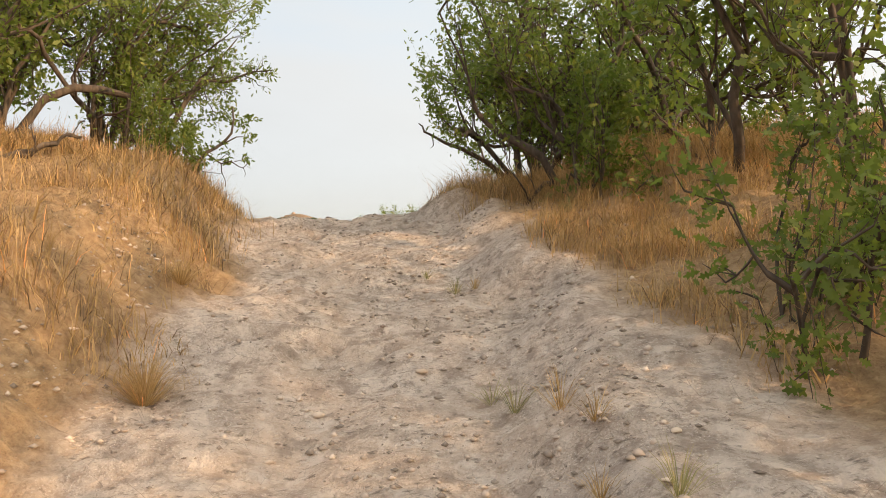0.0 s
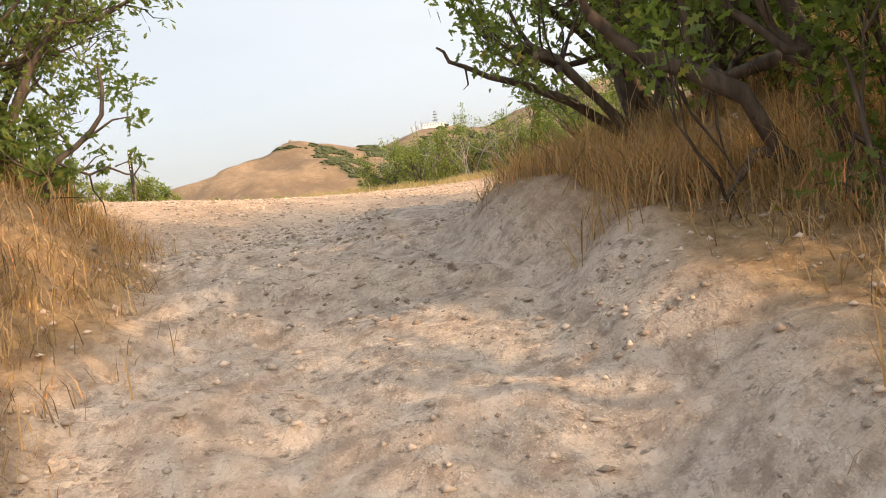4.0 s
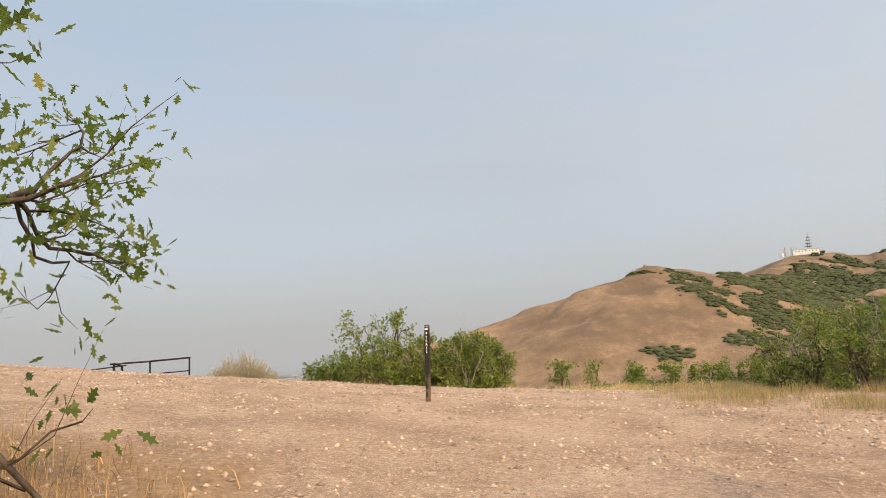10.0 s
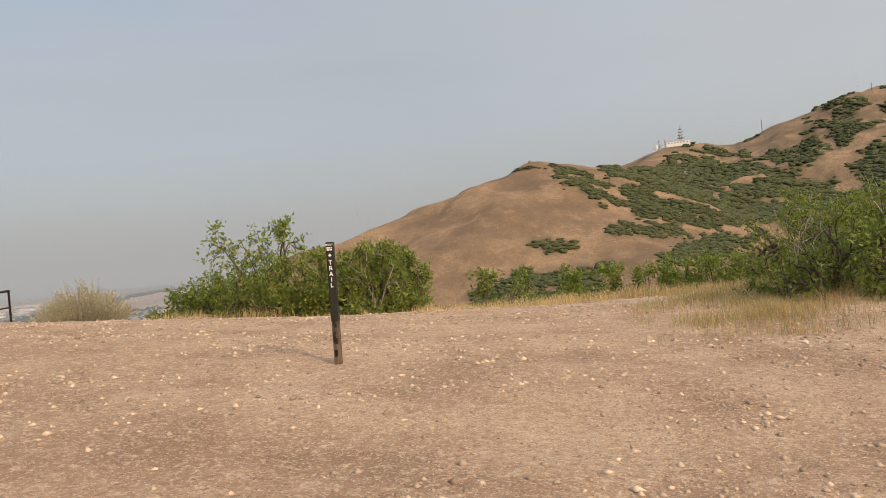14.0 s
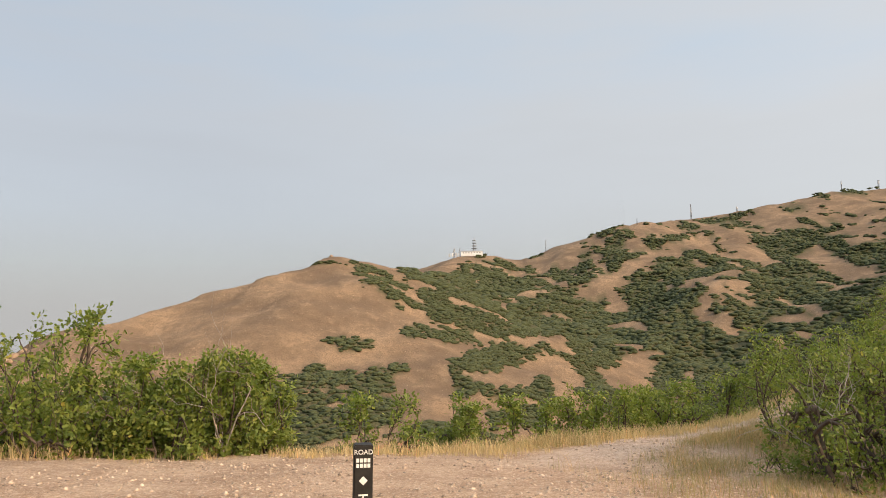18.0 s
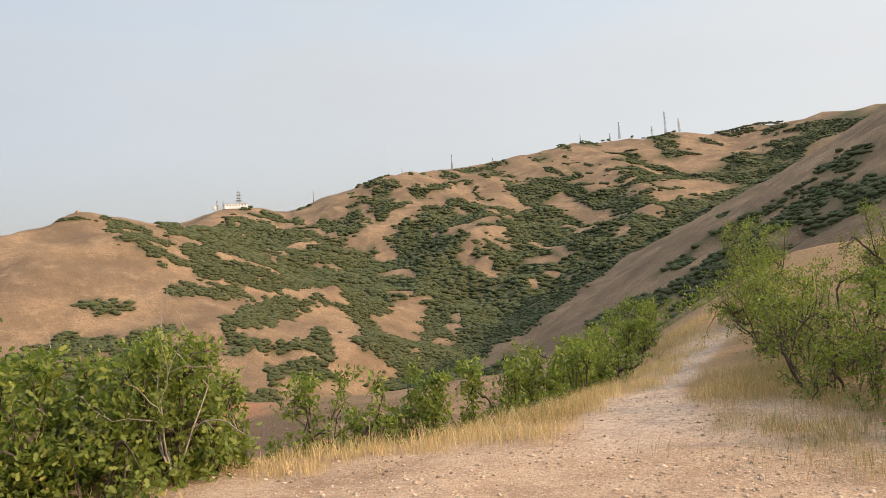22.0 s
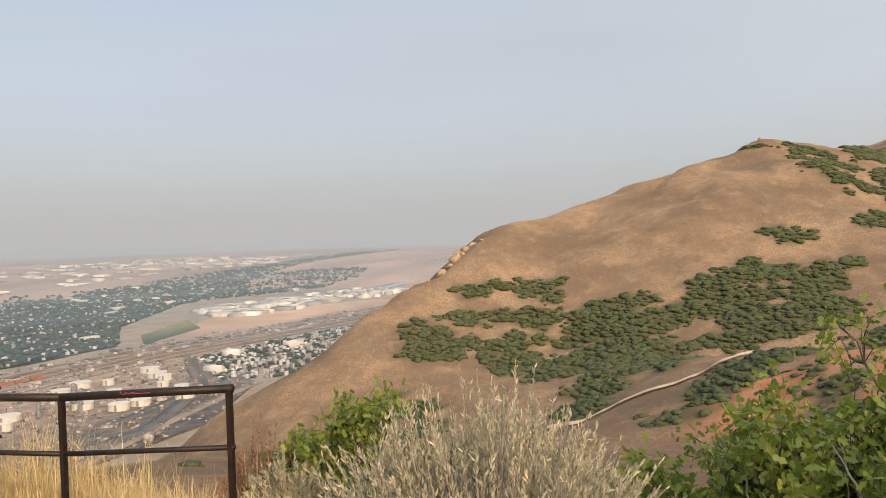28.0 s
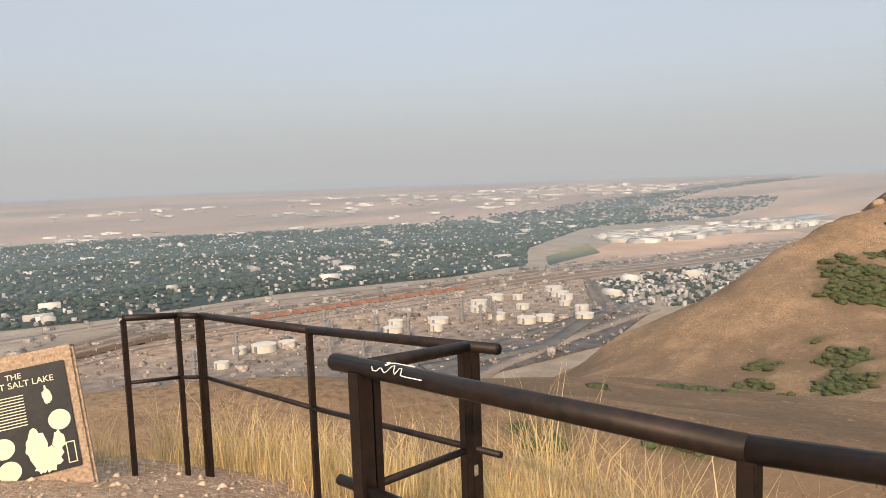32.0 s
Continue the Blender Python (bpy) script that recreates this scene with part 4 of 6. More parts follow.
# the last six oaks are added out of view to shade path and bank
RIGHT_OAKS = [(3.7, 7.3, 3.3, 3), (4.81, 6.1, 4.4, 3), (5.42, 4.9, 4.9, 2), (6.2, 7.6, 4.2, 3), (4.7, 9.2, 3.4, 4), (3.8, 10.3, 2.8, 6), (3.2, 8.9, 2.9, 4), (6.04, 3.0, 4.8, 3), (7.41, 5.6, 4.3, 3), (5.6, 11.0, 4.0, 4), (6.98, 0.4, 4.8, 3), (5.9, -1.4, 5.4, 3), (7.7, -0.8, 5.8, 3), (6.8, 2.0, 5.5, 3), (5.6, -3.8, 5.2, 3), (5.2, 12.9, 3.7, 4), (6.9, 12.5, 4.4, 4)]
for k, (x, y, h, stems) in enumerate(RIGHT_OAKS):
    near = x < 4.6
    oak("oak_tree", "scrub oak with dark crooked trunk and green lobed leaves", x, y, h, 40 + k, stems, lean=(-0.12, 0), reach=1.8, shear=(-0.3 if x < 5 else 0, 0), trim=right_edge, bole=0.45 if near else 0.5, open_=0.6, group="oaks beside the path", depth=4, trunk_r=0.042, per=10 if near else 7 if y > 10 else 5, leaf=0.078 if near else 0.105, outline=LOBED if near else NOTCHED)
LEFT_OAKS = [(-2.5, 9.2, 3.7, 6), (-3.2, 10.9, 3.9, 5), (-3.3, 8.0, 4.0, 4), (-2.39, 6.0, 3.3, 3), (-2.87, 3.6, 3.6, 3), (-4.9, 9.9, 4.2, 4), (-4.39, 5.8, 4.2, 3)]
for k, (x, y, h, stems) in enumerate(LEFT_OAKS):
    near = k in (0, 1, 3)
    oak("oak_tree", "scrub oak with thin crooked limbs over dry grass", x, y, h, 70 + k, stems, lean=(0.16, 0.08), reach=1.85, shear=(0.5, 0), trim=left_edge, bole=0.8, open_=0.4, group="oaks beside the path", depth=4, trunk_r=0.036, per=10 if near else 8, leaf=0.078 if near else 0.105, outline=LOBED if near else NOTCHED)
for k, (x, y, h, w) in enumerate(((-2.05, 9.15, 0.95, 0.6), (-1.75, 9.75, 0.6, 0.4))):
    oak("oak_sapling", "low leafy oak shoots among dry grass under the tree", x, y, h, 86 + k, 5, reach=w, depth=3, per=12, trunk_r=0.014, leaf=0.078, open_=0.6, group="low oak shoots beside the path")
for k, (x, y, h, w) in enumerate(((3.75, 6.6, 1.3, 0.7), (4.1, 8.2, 1.0, 0.6))):
    oak("oak_sapling", "leafy oak shoots leaning over the grass bank", x, y, h, 92 + k, 5, lean=(-0.15, 0), reach=w, depth=3, per=12, trunk_r=0.016, leaf=0.078, open_=0.6, group="low oak shoots beside the path")
oak("oak_sapling", "low leafy oak sapling leaning over the path", 4.15, 2.9, 1.15, 99, 4, lean=(-0.2, 0), reach=0.75, depth=3, per=9, trunk_r=0.018)

# ---- shrubs along the rim ----
RIM = [(-12.9, 30.0, 2.05, 3), (-12.0, 30.6, 1.5, 3), (-11.1, 30.6, 1.4, 4), (-10.1, 32.2, 1.5, 3), (-10.6, 31.4, 1.6, 3), (-14.6, 30.9, 1.2, 2), (-15.5, 30.6, 0.8, 3), (-8.0, 34.5, 1.5, 3), (-6.4, 34.8, 1.2, 3), (-4.9, 35.2, 1.2, 3), (-3.0, 36.5, 1.3, 3), (-1.4, 38.3, 1.4, 3), (0.6, 41.0, 1.5, 3), (-7.2, 35.6, 1.0, 3), (-3.9, 36.0, 1.2, 3), (-2.2, 37.6, 1.3, 3), (-0.4, 39.9, 1.5, 3), (1.9, 43.0, 1.6, 3), (3.6, 45.5, 1.7, 3), (5.4, 48.5, 1.8, 3), (7.4, 52.0, 1.9, 3), (-20.4, 30.6, 1.3, 3), (-21.3, 31.2, 1.2, 3), (-15.3, 32.6, 2.3, 3), (-14.6, 33.2, 2.0, 3), (-13.0, 33.6, 1.9, 3), (-18.2, 32.6, 1.0, 3), (-15.9, 31.5, 1.15, 4), (-14.9, 31.4, 1.2, 4), (-17.0, 31.7, 0.95, 4), (-16.5, 31.9, 1.15, 4), (-15.3, 31.9, 1.2, 4), (-17.6, 32.8, 1.15, 4), (-16.6, 33.2, 1.5, 4), (-17.0, 33.8, 1.0, 3), (-15.3, 34.6, 1.3, 3), (-12.2, 35.2, 1.4, 3)]
for k, (x, y, h, stems) in enumerate(RIM):
    full = 5 if k < 5 else 3
    oak("oak_shrub", "bushy green oak shrub on the dry rim", x, y, h, 110 + k, stems + full, leaf=0.098, per=11 + full, depth=3, spread=1.15, open_=1.2, reach=(0.5 if k < 5 else 0.6) * h + 0.25, outline=NOTCHED, mat=SHRUB_LEAF, group="shrubs along the rim", trunk_r=0.02, up=0.0, kids=(3, 5))
RIGHT_SHRUBS = [(-0.9, 28.2, 1.5), (0.3, 29.4, 1.9), (1.5, 28.4, 2.0), (2.6, 30.2, 2.2), (0.2, 31.6, 1.8), (3.9, 28.6, 2.3), (5.2, 31.0, 2.4), (1.6, 33.4, 1.9), (6.6, 27.6, 2.4), (2.6, 36.0, 1.9), (4.2, 38.2, 2.0), (4.0, 33.6, 2.2), (6.4, 35.6, 2.3), (5.6, 41.0, 2.1), (8.0, 44.0, 2.3), (7.8, 31.0, 2.6), (8.6, 38.4, 2.4), (10.5, 48.0, 2.4), (0.6, 27.0, 1.2)]
for k, (x, y, h) in enumerate(RIGHT_SHRUBS):
    oak("oak_shrub", "dense green oak shrub with grey dead twigs", x, y, h * 0.8, 140 + k, 9, leaf=0.066, per=20, depth=3, spread=1.15, open_=1.3, reach=0.6 * h + 0.3, outline=NOTCHED, mat=SHRUB_LEAF, group="shrubs by the far path", trunk_r=0.018, up=0.0, dead=0.12, kids=(3, 5))
bare("dead_shrub", "bare grey dead branches above the oak shrubs", -10.2, 30.9, 2.9, 201)
bare("dead_shrub", "bare grey dead branches above the oak shrubs", -12.3, 31.2, 2.6, 204)
for x_, y_, h_, k_ in ((-0.7, 28.3, 1.9, 202), (0.7, 27.9, 2.2, 206), (1.9, 27.9, 2.5, 207), (3.1, 27.8, 2.3, 208)):
    bare("dead_shrub", "bare twisted grey branches beside green shrubs", x_, y_, h_, k_)
sage("sagebrush", "pale grey-green sagebrush on the rim", -17.65, 28.9, 2.5, 1.15, 211, 900)
oak("oak_shrub", "low green oak shoots beside the pale sagebrush", -18.9, 30.5, 0.55, 262, 5, leaf=0.075, per=16, depth=3, spread=0.95, open_=0.7, reach=0.7, outline=OVAL, mat=SHRUB_LEAF, trunk_r=0.02, kids=(3, 5))
sage("sagebrush", "small grey sagebrush below the railing", -20.2, 29.5, 0.8, 0.5, 212, 160)
sage("rust_shrub", "reddish dry shrub with sparse rust leaves", -21.4, 30.2, 1.1, 1.0, 213, 170, RUST_LEAF)

for x_, y_, h_, k_ in ((-20.1, 30.1, 0.85, 0), (-20.8, 30.7, 0.9, 1), (-19.5, 30.9, 0.7, 2)):
    oak("oak_shrub", "bushy green oak shrub below the railing", x_, y_, h_, 280 + k_, 8, leaf=0.075, per=15, depth=3, spread=1.15, open_=1.2, reach=0.62 * h_, outline=NOTCHED, mat=SHRUB_LEAF, group="shrubs along the rim", trunk_r=0.02, up=0.0, kids=(3, 5))
oak("oak_tree", "small upright oak above the dense shrubs", 4.2, 27.9, 3.1, 240, 2, leaf=0.09, per=16, depth=4, spread=0.8, open_=0.25, reach=0.95, outline=OVAL, mat=SHRUB_LEAF, trunk_r=0.06)


def low_limb():
    """A crooked low oak shoot with bare looping twigs and a few leaf clusters."""
    p, o = Plant(251), np.array([-1.12, 8.71, gz(-1.12, 8.71)])
    limb = [(0, 0, -0.1), (0.05, 0.05, 0.2), (0.09, 0.09, 0.31), (0.21, 0.2, 0.42), (0.3, 0.27, 0.53), (0.36, 0.33, 0.64), (0.36, 0.4, 0.85), (0.3, 0.5, 1.05)]
    p.tube(limb, np.linspace(0.028, 0.012, 8), 7)
    p.tube([(0.21, 0.2, 0.42), (0.42, 0.36, 0.6), (0.56, 0.42, 0.62)], [0.013, 0.008, 0.003], 5)
    for run, rad in (([(0.09, 0.09, 0.3), (0.16, 0.02, 0.29), (0.3, 0.15, 0.2), (0.4, 0.23, 0.25), (0.49, 0.3, 0.19), (0.54, 0.33, 0.18), (0.59, 0.36, 0.25)], 0.013), ([(0.3, 0.15, 0.2), (0.31, 0.15, 0.09), (0.35, 0.19, -0.01), (0.36, 0.19, -0.1)], 0.008), ([(0.54, 0.33, 0.18), (0.57, 0.35, 0.1), (0.55, 0.34, 0.06)], 0.005), ([(0.44, 0.26, 0.25), (0.52, 0.31, 0.28), (0.55, 0.34, 0.35)], 0.006), ([(0.27, 0.12, 0.23), (0.34, 0.18, 0.32), (0.4, 0.23, 0.35)], 0.006), ([(0.05, 0.05, 0.15), (0.15, -0.1, 0.05), (0.4, -0.05, 0.03)], 0.007), ([(0.05, 0.05, 0.2), (-0.1, -0.05, 0.32), (-0.2, -0.1, 0.45)], 0.01)):
        p.tube(run, np.linspace(rad, rad * 0.4, len(run)), 5)
    tips = []
    for c, n, s in (((0.09, 0.1, 0.22), 6, 0.07), ((0.0, 0.0, 0.14), 7, 0.08), ((0.38, 0.24, 0.34), 4, 0.04), ((0.55, 0.34, 0.34), 3, 0.035), ((0.16, 0.15, 0.44), 5, 0.07), ((-0.16, -0.08, 0.42), 7, 0.1), ((0.52, 0.41, 0.6), 4, 0.05), ((0.3, 0.5, 1.05), 8, 0.12), ((0.36, 0.4, 0.85), 6, 0.1)):
        for k in range(n):
            a = np.array(c) + p.r.normal(0, s, 3)
            d = p.r.normal(0, 1, 3)
            tips.append((a, a + d * 0.02, a + d * 0.04, d))
    ob = thing("oak_sapling", "crooked low oak shoot with bare looping twigs", "shrub", pose(*o))
    part("trunk", p.wood("trunk", BARK), ob)
    part("crown", crown_mesh("crown", tips, 9, 0.075, LOBED, OAK_LEAF, 252, 0.06), ob)


low_limb()


def overhang():
    """A leaning oak whose long limb hangs over the path."""
    p, o = Plant(255), np.array([-2.0, 9.8, gz(-2.0, 9.8)])
    z0 = o[2]
    stem = np.array([(-2.0, 9.8, z0 - 0.1), (-1.95, 9.85, z0 + 0.5), (-1.75, 9.95, z0 + 1.0), (-1.5, 10.05, z0 + 1.35), (-1.2, 10.15, 2.6), (-0.9, 10.25, 2.78), (-0.6, 10.35, 2.85)]) - o
    p.tube(stem, np.array([0.05, 0.045, 0.038, 0.03, 0.022, 0.015, 0.006]), 7)
    p.tube([stem[2], stem[2] + (0.1, 0.25, 0.4), stem[2] + (0.3, 0.45, 0.75), stem[2] + (0.55, 0.55, 1.15)], [0.03, 0.024, 0.018, 0.008], 6)
    for k in range(3, 7):
        for m in range(4):
            side = p.r.normal(0, 1, 3)
            side[2] = side[2] * 0.5 + 0.1
            p.grow(stem[k] - (stem[k] - stem[k - 1]) * p.r.random(), side + np.array([0.35, 0.0, 0.0]) * (k < 6), 0.3 if k < 6 else 0.16, 0.009, 1, 0.9, 0.02, 0.3, (3, 5))
    for m in range(5):
        p.grow(stem[2] + np.array([0.4, 0.5, 0.95]) * p.r.uniform(0.5, 1.1), p.r.normal(0, 1, 3) + np.array([0.2, 0, 0.2]), 0.32, 0.009, 1, 0.9, 0.02, 0.3, (3, 5))
    ob = thing("oak_tree", "leaning scrub oak with a leafy limb over the path", "tree", pose(*o), "oaks beside the path")
    part("trunk", p.wood("trunk", BARK), ob)
    part("crown", crown_mesh("crown", p.tips, 9, 0.07, LOBED, OAK_LEAF, 256, 0.1), ob)


overhang()


def dead_twig():
    """A bare hooked branch end that sticks out of the oak's crown."""
    p = Plant(261)
    p.tube([(0, 0, 0), (0.05, 0, -0.035), (0.08, 0, -0.11), (0.19, 0, -0.16), (0.35, 0, -0.25), (0.57, -0.03, -0.33), (0.9, -0.05, -0.5), (1.4, -0.1, -0.9), (1.75, -0.1, 0.55 - 1.7)], np.array([0.008, 0.012, 0.015, 0.017, 0.022, 0.028, 0.034, 0.042, 0.05]), 7)
    p.tube([(0.19, 0, -0.16), (0.2, 0.1, -0.27), (0.16, 0.14, -0.3)], [0.009, 0.006, 0.003], 5)
    ob = thing("dead_branch", "bare hooked grey branch sticking out of the oak crown", "branch", pose(1.74, 9.01, 1.75))
    part("wood", p.wood("wood", BARK), ob)


dead_twig()
sage("rust_shrub", "reddish dry shrub with sparse rust leaves", -20.9, 30.3, 0.9, 0.75, 263, 90, RUST_LEAF)
bare("dead_shrub", "bare pale branches rising out of green brush", -16.5, 31.2, 1.35, 264, 3, 0.5)
bare("dead_shrub", "bare pale branches rising out of green brush", -15.5, 31.3, 1.2, 265, 3, 0.5)
for x_, y_, h_, k_ in ((-22.6, 31.3, 1.35, 0), (-23.3, 32.0, 1.3, 1), (-22.0, 31.6, 1.5, 3)):
    oak("rust_shrub", "bare-branched shrub with withered rust leaves", x_, y_, h_, 270 + k_, 5, leaf=0.05, per=4, depth=3, spread=0.8, open_=0.6, reach=0.5 * h_, outline=OVAL, mat=RUST_LEAF, group="withered shrubs below the railing", trunk_r=0.012)

# ---- painted materials ----
BLACK_POST = simple("black_post_paint", (0.012, 0.011, 0.010), (0.03, 0.026, 0.022), 30, 0.6, bump_s=0.3, bump_d=0.004)
RAIL_PAINT = simple("rail_paint", (0.009, 0.007, 0.006), (0.028, 0.017, 0.013), 24, 0.5, 0.2, bump_s=0.35, bump_d=0.003)
RAW_WOOD = simple("worn_wood", (0.035, 0.026, 0.02), (0.20, 0.14, 0.10), 22, 0.9, bump_s=0.6, stretch=(1, 1, 0.15))
WHITE_PAINT = simple("white_paint", (0.74, 0.72, 0.68), (0.84, 0.82, 0.78), 60, 0.7, bump_s=0.05)
CONCRETE = simple("pebbled_concrete", (0.22, 0.15, 0.10), (0.50, 0.38, 0.275), 45, 0.95, bump_s=1.0, bump_d=0.012)
PLAQUE_BLACK = simple("plaque_black", (0.010, 0.010, 0.011), (0.02, 0.02, 0.022), 20, 0.35, bump_s=0.05)
PLAQUE_CREAM = simple("plaque_cream", (0.58, 0.54, 0.40), (0.68, 0.64, 0.50), 20, 0.5, bump_s=0.05)


def box_bm(bm, x0, x1, y0, y1, z0, z1, bevel=0.0):
    made = bmesh.ops.create_cube(bm, size=1, matrix=Matrix.Translation(((x0 + x1) / 2, (y0 + y1) / 2, (z0 + z1) / 2)) @ Matrix.Diagonal((x1 - x0, y1 - y0, z1 - z0, 1)))
    if bevel:
        edges = {e for v in made["verts"] for e in v.link_edges}
        bmesh.ops.bevel(bm, geom=list(edges), offset=bevel, segments=2, affect="EDGES")


def box_part(name, dims, mat, parent, bevel=0.0, label="", m=None):
    bm = bmesh.new()
    box_bm(bm, *dims, bevel=bevel)
    return part(name, (bm, mat), parent, label, m)


def text_part(name, words, size, mat, parent, m, spread=1.0):
    cu = bpy.data.curves.new(name, "FONT")
    cu.body, cu.size, cu.extrude, cu.align_x, cu.align_y, cu.offset = words, size, 0.0012, "CENTER", "CENTER", 0.006 * size
    cu.space_line = spread
    tmp = new("tmp_text", cu)
    me = bpy.data.meshes.new_from_object(tmp.evaluated_get(bpy.context.evaluated_depsgraph_get()))
    bpy.data.objects.remove(tmp)
    me.materials.clear()
    me.materials.append(mat)
    return part(name, me, parent, "", m)


CHIP = simple("bare_primer", (0.16, 0.13, 0.11), (0.34, 0.29, 0.25), 60, 0.8, bump_s=0.2)
PINK_PAINT = simple("pink_spray", (0.45, 0.06, 0.09), (0.55, 0.10, 0.14), 40, 0.7, bump_s=0)


# ---- trail post ----
def trail_post():
    x, y = -5.99, 20.88
    w = 0.074
    ob = thing("trail_post", "black-painted square wooden trail post, worn bare near the ground", "post", pose(x, y, gz(x, y), 0, 1.0, 14))
    box_part("post_body", (-w / 2, w / 2, -w / 2, w / 2, 0.44, 1.25), BLACK_POST, ob, 0.004)
    box_part("post_foot", (-w / 2 + 0.002, w / 2 - 0.002, -w / 2 + 0.002, w / 2 - 0.002, -0.2, 0.44), RAW_WOOD, ob, 0.003, "bare weathered wood with flaking black paint")
    r = np.random.default_rng(3)
    for k in range(9):
        z, xx = r.uniform(0.05, 0.42), r.uniform(-0.02, 0.02)
        box_part("paint_flake", (xx - 0.014, xx + 0.014, -w / 2 - 0.001, -w / 2 + 0.004, z, z + r.uniform(0.03, 0.08)), BLACK_POST, ob)
    for k, ch in enumerate("TRAIL"):
        text_part("letter", ch, 0.062, WHITE_PAINT, ob, pose(0, -w / 2 - 0.0012, 1.04 - 0.058 * k, 90, 0, 0))
    for k, row in enumerate(("ROAD", "SIGNS", "AHEAD")[:1]):
        text_part("letter", row, 0.026, WHITE_PAINT, ob, pose(0, -w / 2 - 0.0012, 1.222, 90, 0, 0))
    for k in range(2):
        bm = bmesh.new()
        for j in range(4):
            box_bm(bm, -0.028 + 0.0145 * j, -0.017 + 0.0145 * j, -w / 2 - 0.0012, -w / 2 + 0.003, 1.184 - 0.02 * k, 1.199 - 0.02 * k)
        part("lettering_bars", (bm, WHITE_PAINT), ob)
    bm = bmesh.new()
    bmesh.ops.create_circle(bm, cap_ends=True, segments=4, radius=0.017, matrix=pose(0, -w / 2 - 0.0012, 1.115, 90, 0, 0))
    part("diamond_mark", (bm, WHITE_PAINT), ob)


trail_post()


# ---- lookout railing ----
def pipe_part(name, pts, radius, parent, label="", caps=True, mat=None, sides=12):
    v, q = tube_arrays(pts, [radius] * len(pts), sides, 0)
    faces = [q]
    if caps:
        faces += [np.arange(sides)[None, ::-1], (len(v) - sides + np.arange(sides))[None]]
    return part(name, np_mesh(name, v, faces, mat or RAIL_PAINT, False), parent, label)


def railing(name, label, posts, zs, group, ends=(0.0, 0.0), top=0.028, mid=0.017, half=None):
    """Pipe railing through posts at the given top heights: top rail, middle rail, square posts."""
    ob = thing(name, label, "railing", pose(posts[0][0], posts[0][1], gz(*posts[0])), group)
    o = np.array([posts[0][0], posts[0][1], gz(*posts[0])])
    P = [np.array([x, y, z]) - o for (x, y), z in zip(posts, zs)]
    a, b = P[0] + (P[0] - P[1]) / np.linalg.norm(P[0] - P[1]) * ends[0], P[-1] + (P[-1] - P[-2]) / np.linalg.norm(P[-1] - P[-2]) * ends[1]
    run = [a] + P[1:-1] + [b]
    for p, q in zip(run[:-1], run[1:]):
        pipe_part("top_rail", [p, q], top, ob)
        pipe_part("middle_rail", [p - (0, 0, 0.43), q - (0, 0, 0.43)], mid, ob)
    r = np.random.default_rng(int(abs(posts[0][0] * 100)))
    for (x, y), p, w in zip(posts, P, half or [0.025] * len(posts)):
        g = gz(x, y) - o[2] - 0.25
        turn = Matrix.Translation((p[0], p[1], 0)) @ pose(0, 0, 0, 0, 0, 20)
        post = box_part("post", (-w, w, -w, w, g, p[2] - 0.012), RAIL_PAINT, ob, 0.004, m=turn)
        for k in range(8 if w > 0.026 else 0):
            z, a, b = g + 0.27 + r.random() ** 1.6 * 0.75, r.uniform(-0.6, 0.6) * w, r.uniform(0.2, 0.45) * w
            if k % 2:
                box_part("paint_chip", (a - b, a + b, -w - 0.0012, -w + 0.002, z, z + r.uniform(0.01, 0.05)), CHIP, post)
            else:
                box_part("paint_chip", (w - 0.002, w + 0.0012, a - b, a + b, z, z + r.uniform(0.01, 0.05)), CHIP, post)
    return ob


front = railing("metal_railing", "dark painted pipe railing with middle rail at the lookout edge", [(-21.88, 27.22), (-20.63, 27.66), (-19.42, 28.25)], [2.40, 2.44, 2.51], "lookout railings", (0.14, 0.03), 0.031, 0.02, [0.03, 0.021, 0.021])
railing("metal_railing", "dark painted pipe railing round the gravel lookout", [(-22.2, 27.8), (-23.4, 27.44), (-24.79, 27.05)], [2.33, 2.23, 2.13], "lookout railings", (0.16, 0.0), 0.023, 0.014, [0.029, 0.016, 0.016])
railing("metal_railing", "short dark pipe railing across the overlap gap", [(-21.92, 27.28), (-22.18, 27.76)], [2.39, 2.335], "lookout railings", (0.02, 0.02), 0.024, 0.015, [0.02, 0.02])
railing("metal_railing", "dark pipe railing section beside the stone sign", [(-24.8, 27.03), (-24.84, 26.9), (-24.72, 26.56)], [2.13, 2.14, 2.18], "lookout railings", (0.0, 0.0), 0.022, 0.013, [0.016, 0.016, 0.016])


def scribble(name, a, b, size, mat, seed, parent):
    """Loose sprayed strokes along a rail from a to b, on its upper side towards the path."""
    r, a, b = np.random.default_rng(seed), np.array(a), np.array(b)
    o = np.array(parent.matrix_world.translation)
    n = 26
    t = np.linspace(0, 1, n)[:, None]
    ang = np.radians(55) + np.cumsum(r.normal(0, 0.55, n)).clip(-0.9, 0.9) * size
    off = np.column_stack([0.35 * np.cos(ang), -np.cos(ang), np.sin(ang)]) * 0.0355
    pipe_part(name, a * (1 - t) + b * t + off - o, 0.002, parent, mat=mat, sides=5)


scribble("graffiti", (-21.78, 27.255, 2.402), (-21.55, 27.336, 2.41), 0.7, WHITE_PAINT, 5, front)
scribble("graffiti", (-21.74, 27.27, 2.402), (-21.62, 27.31, 2.407), 0.9, WHITE_PAINT, 6, front)
scribble("graffiti", (-20.2, 27.87, 2.465), (-19.95, 27.99, 2.48), 0.9, PINK_PAINT, 7, front)


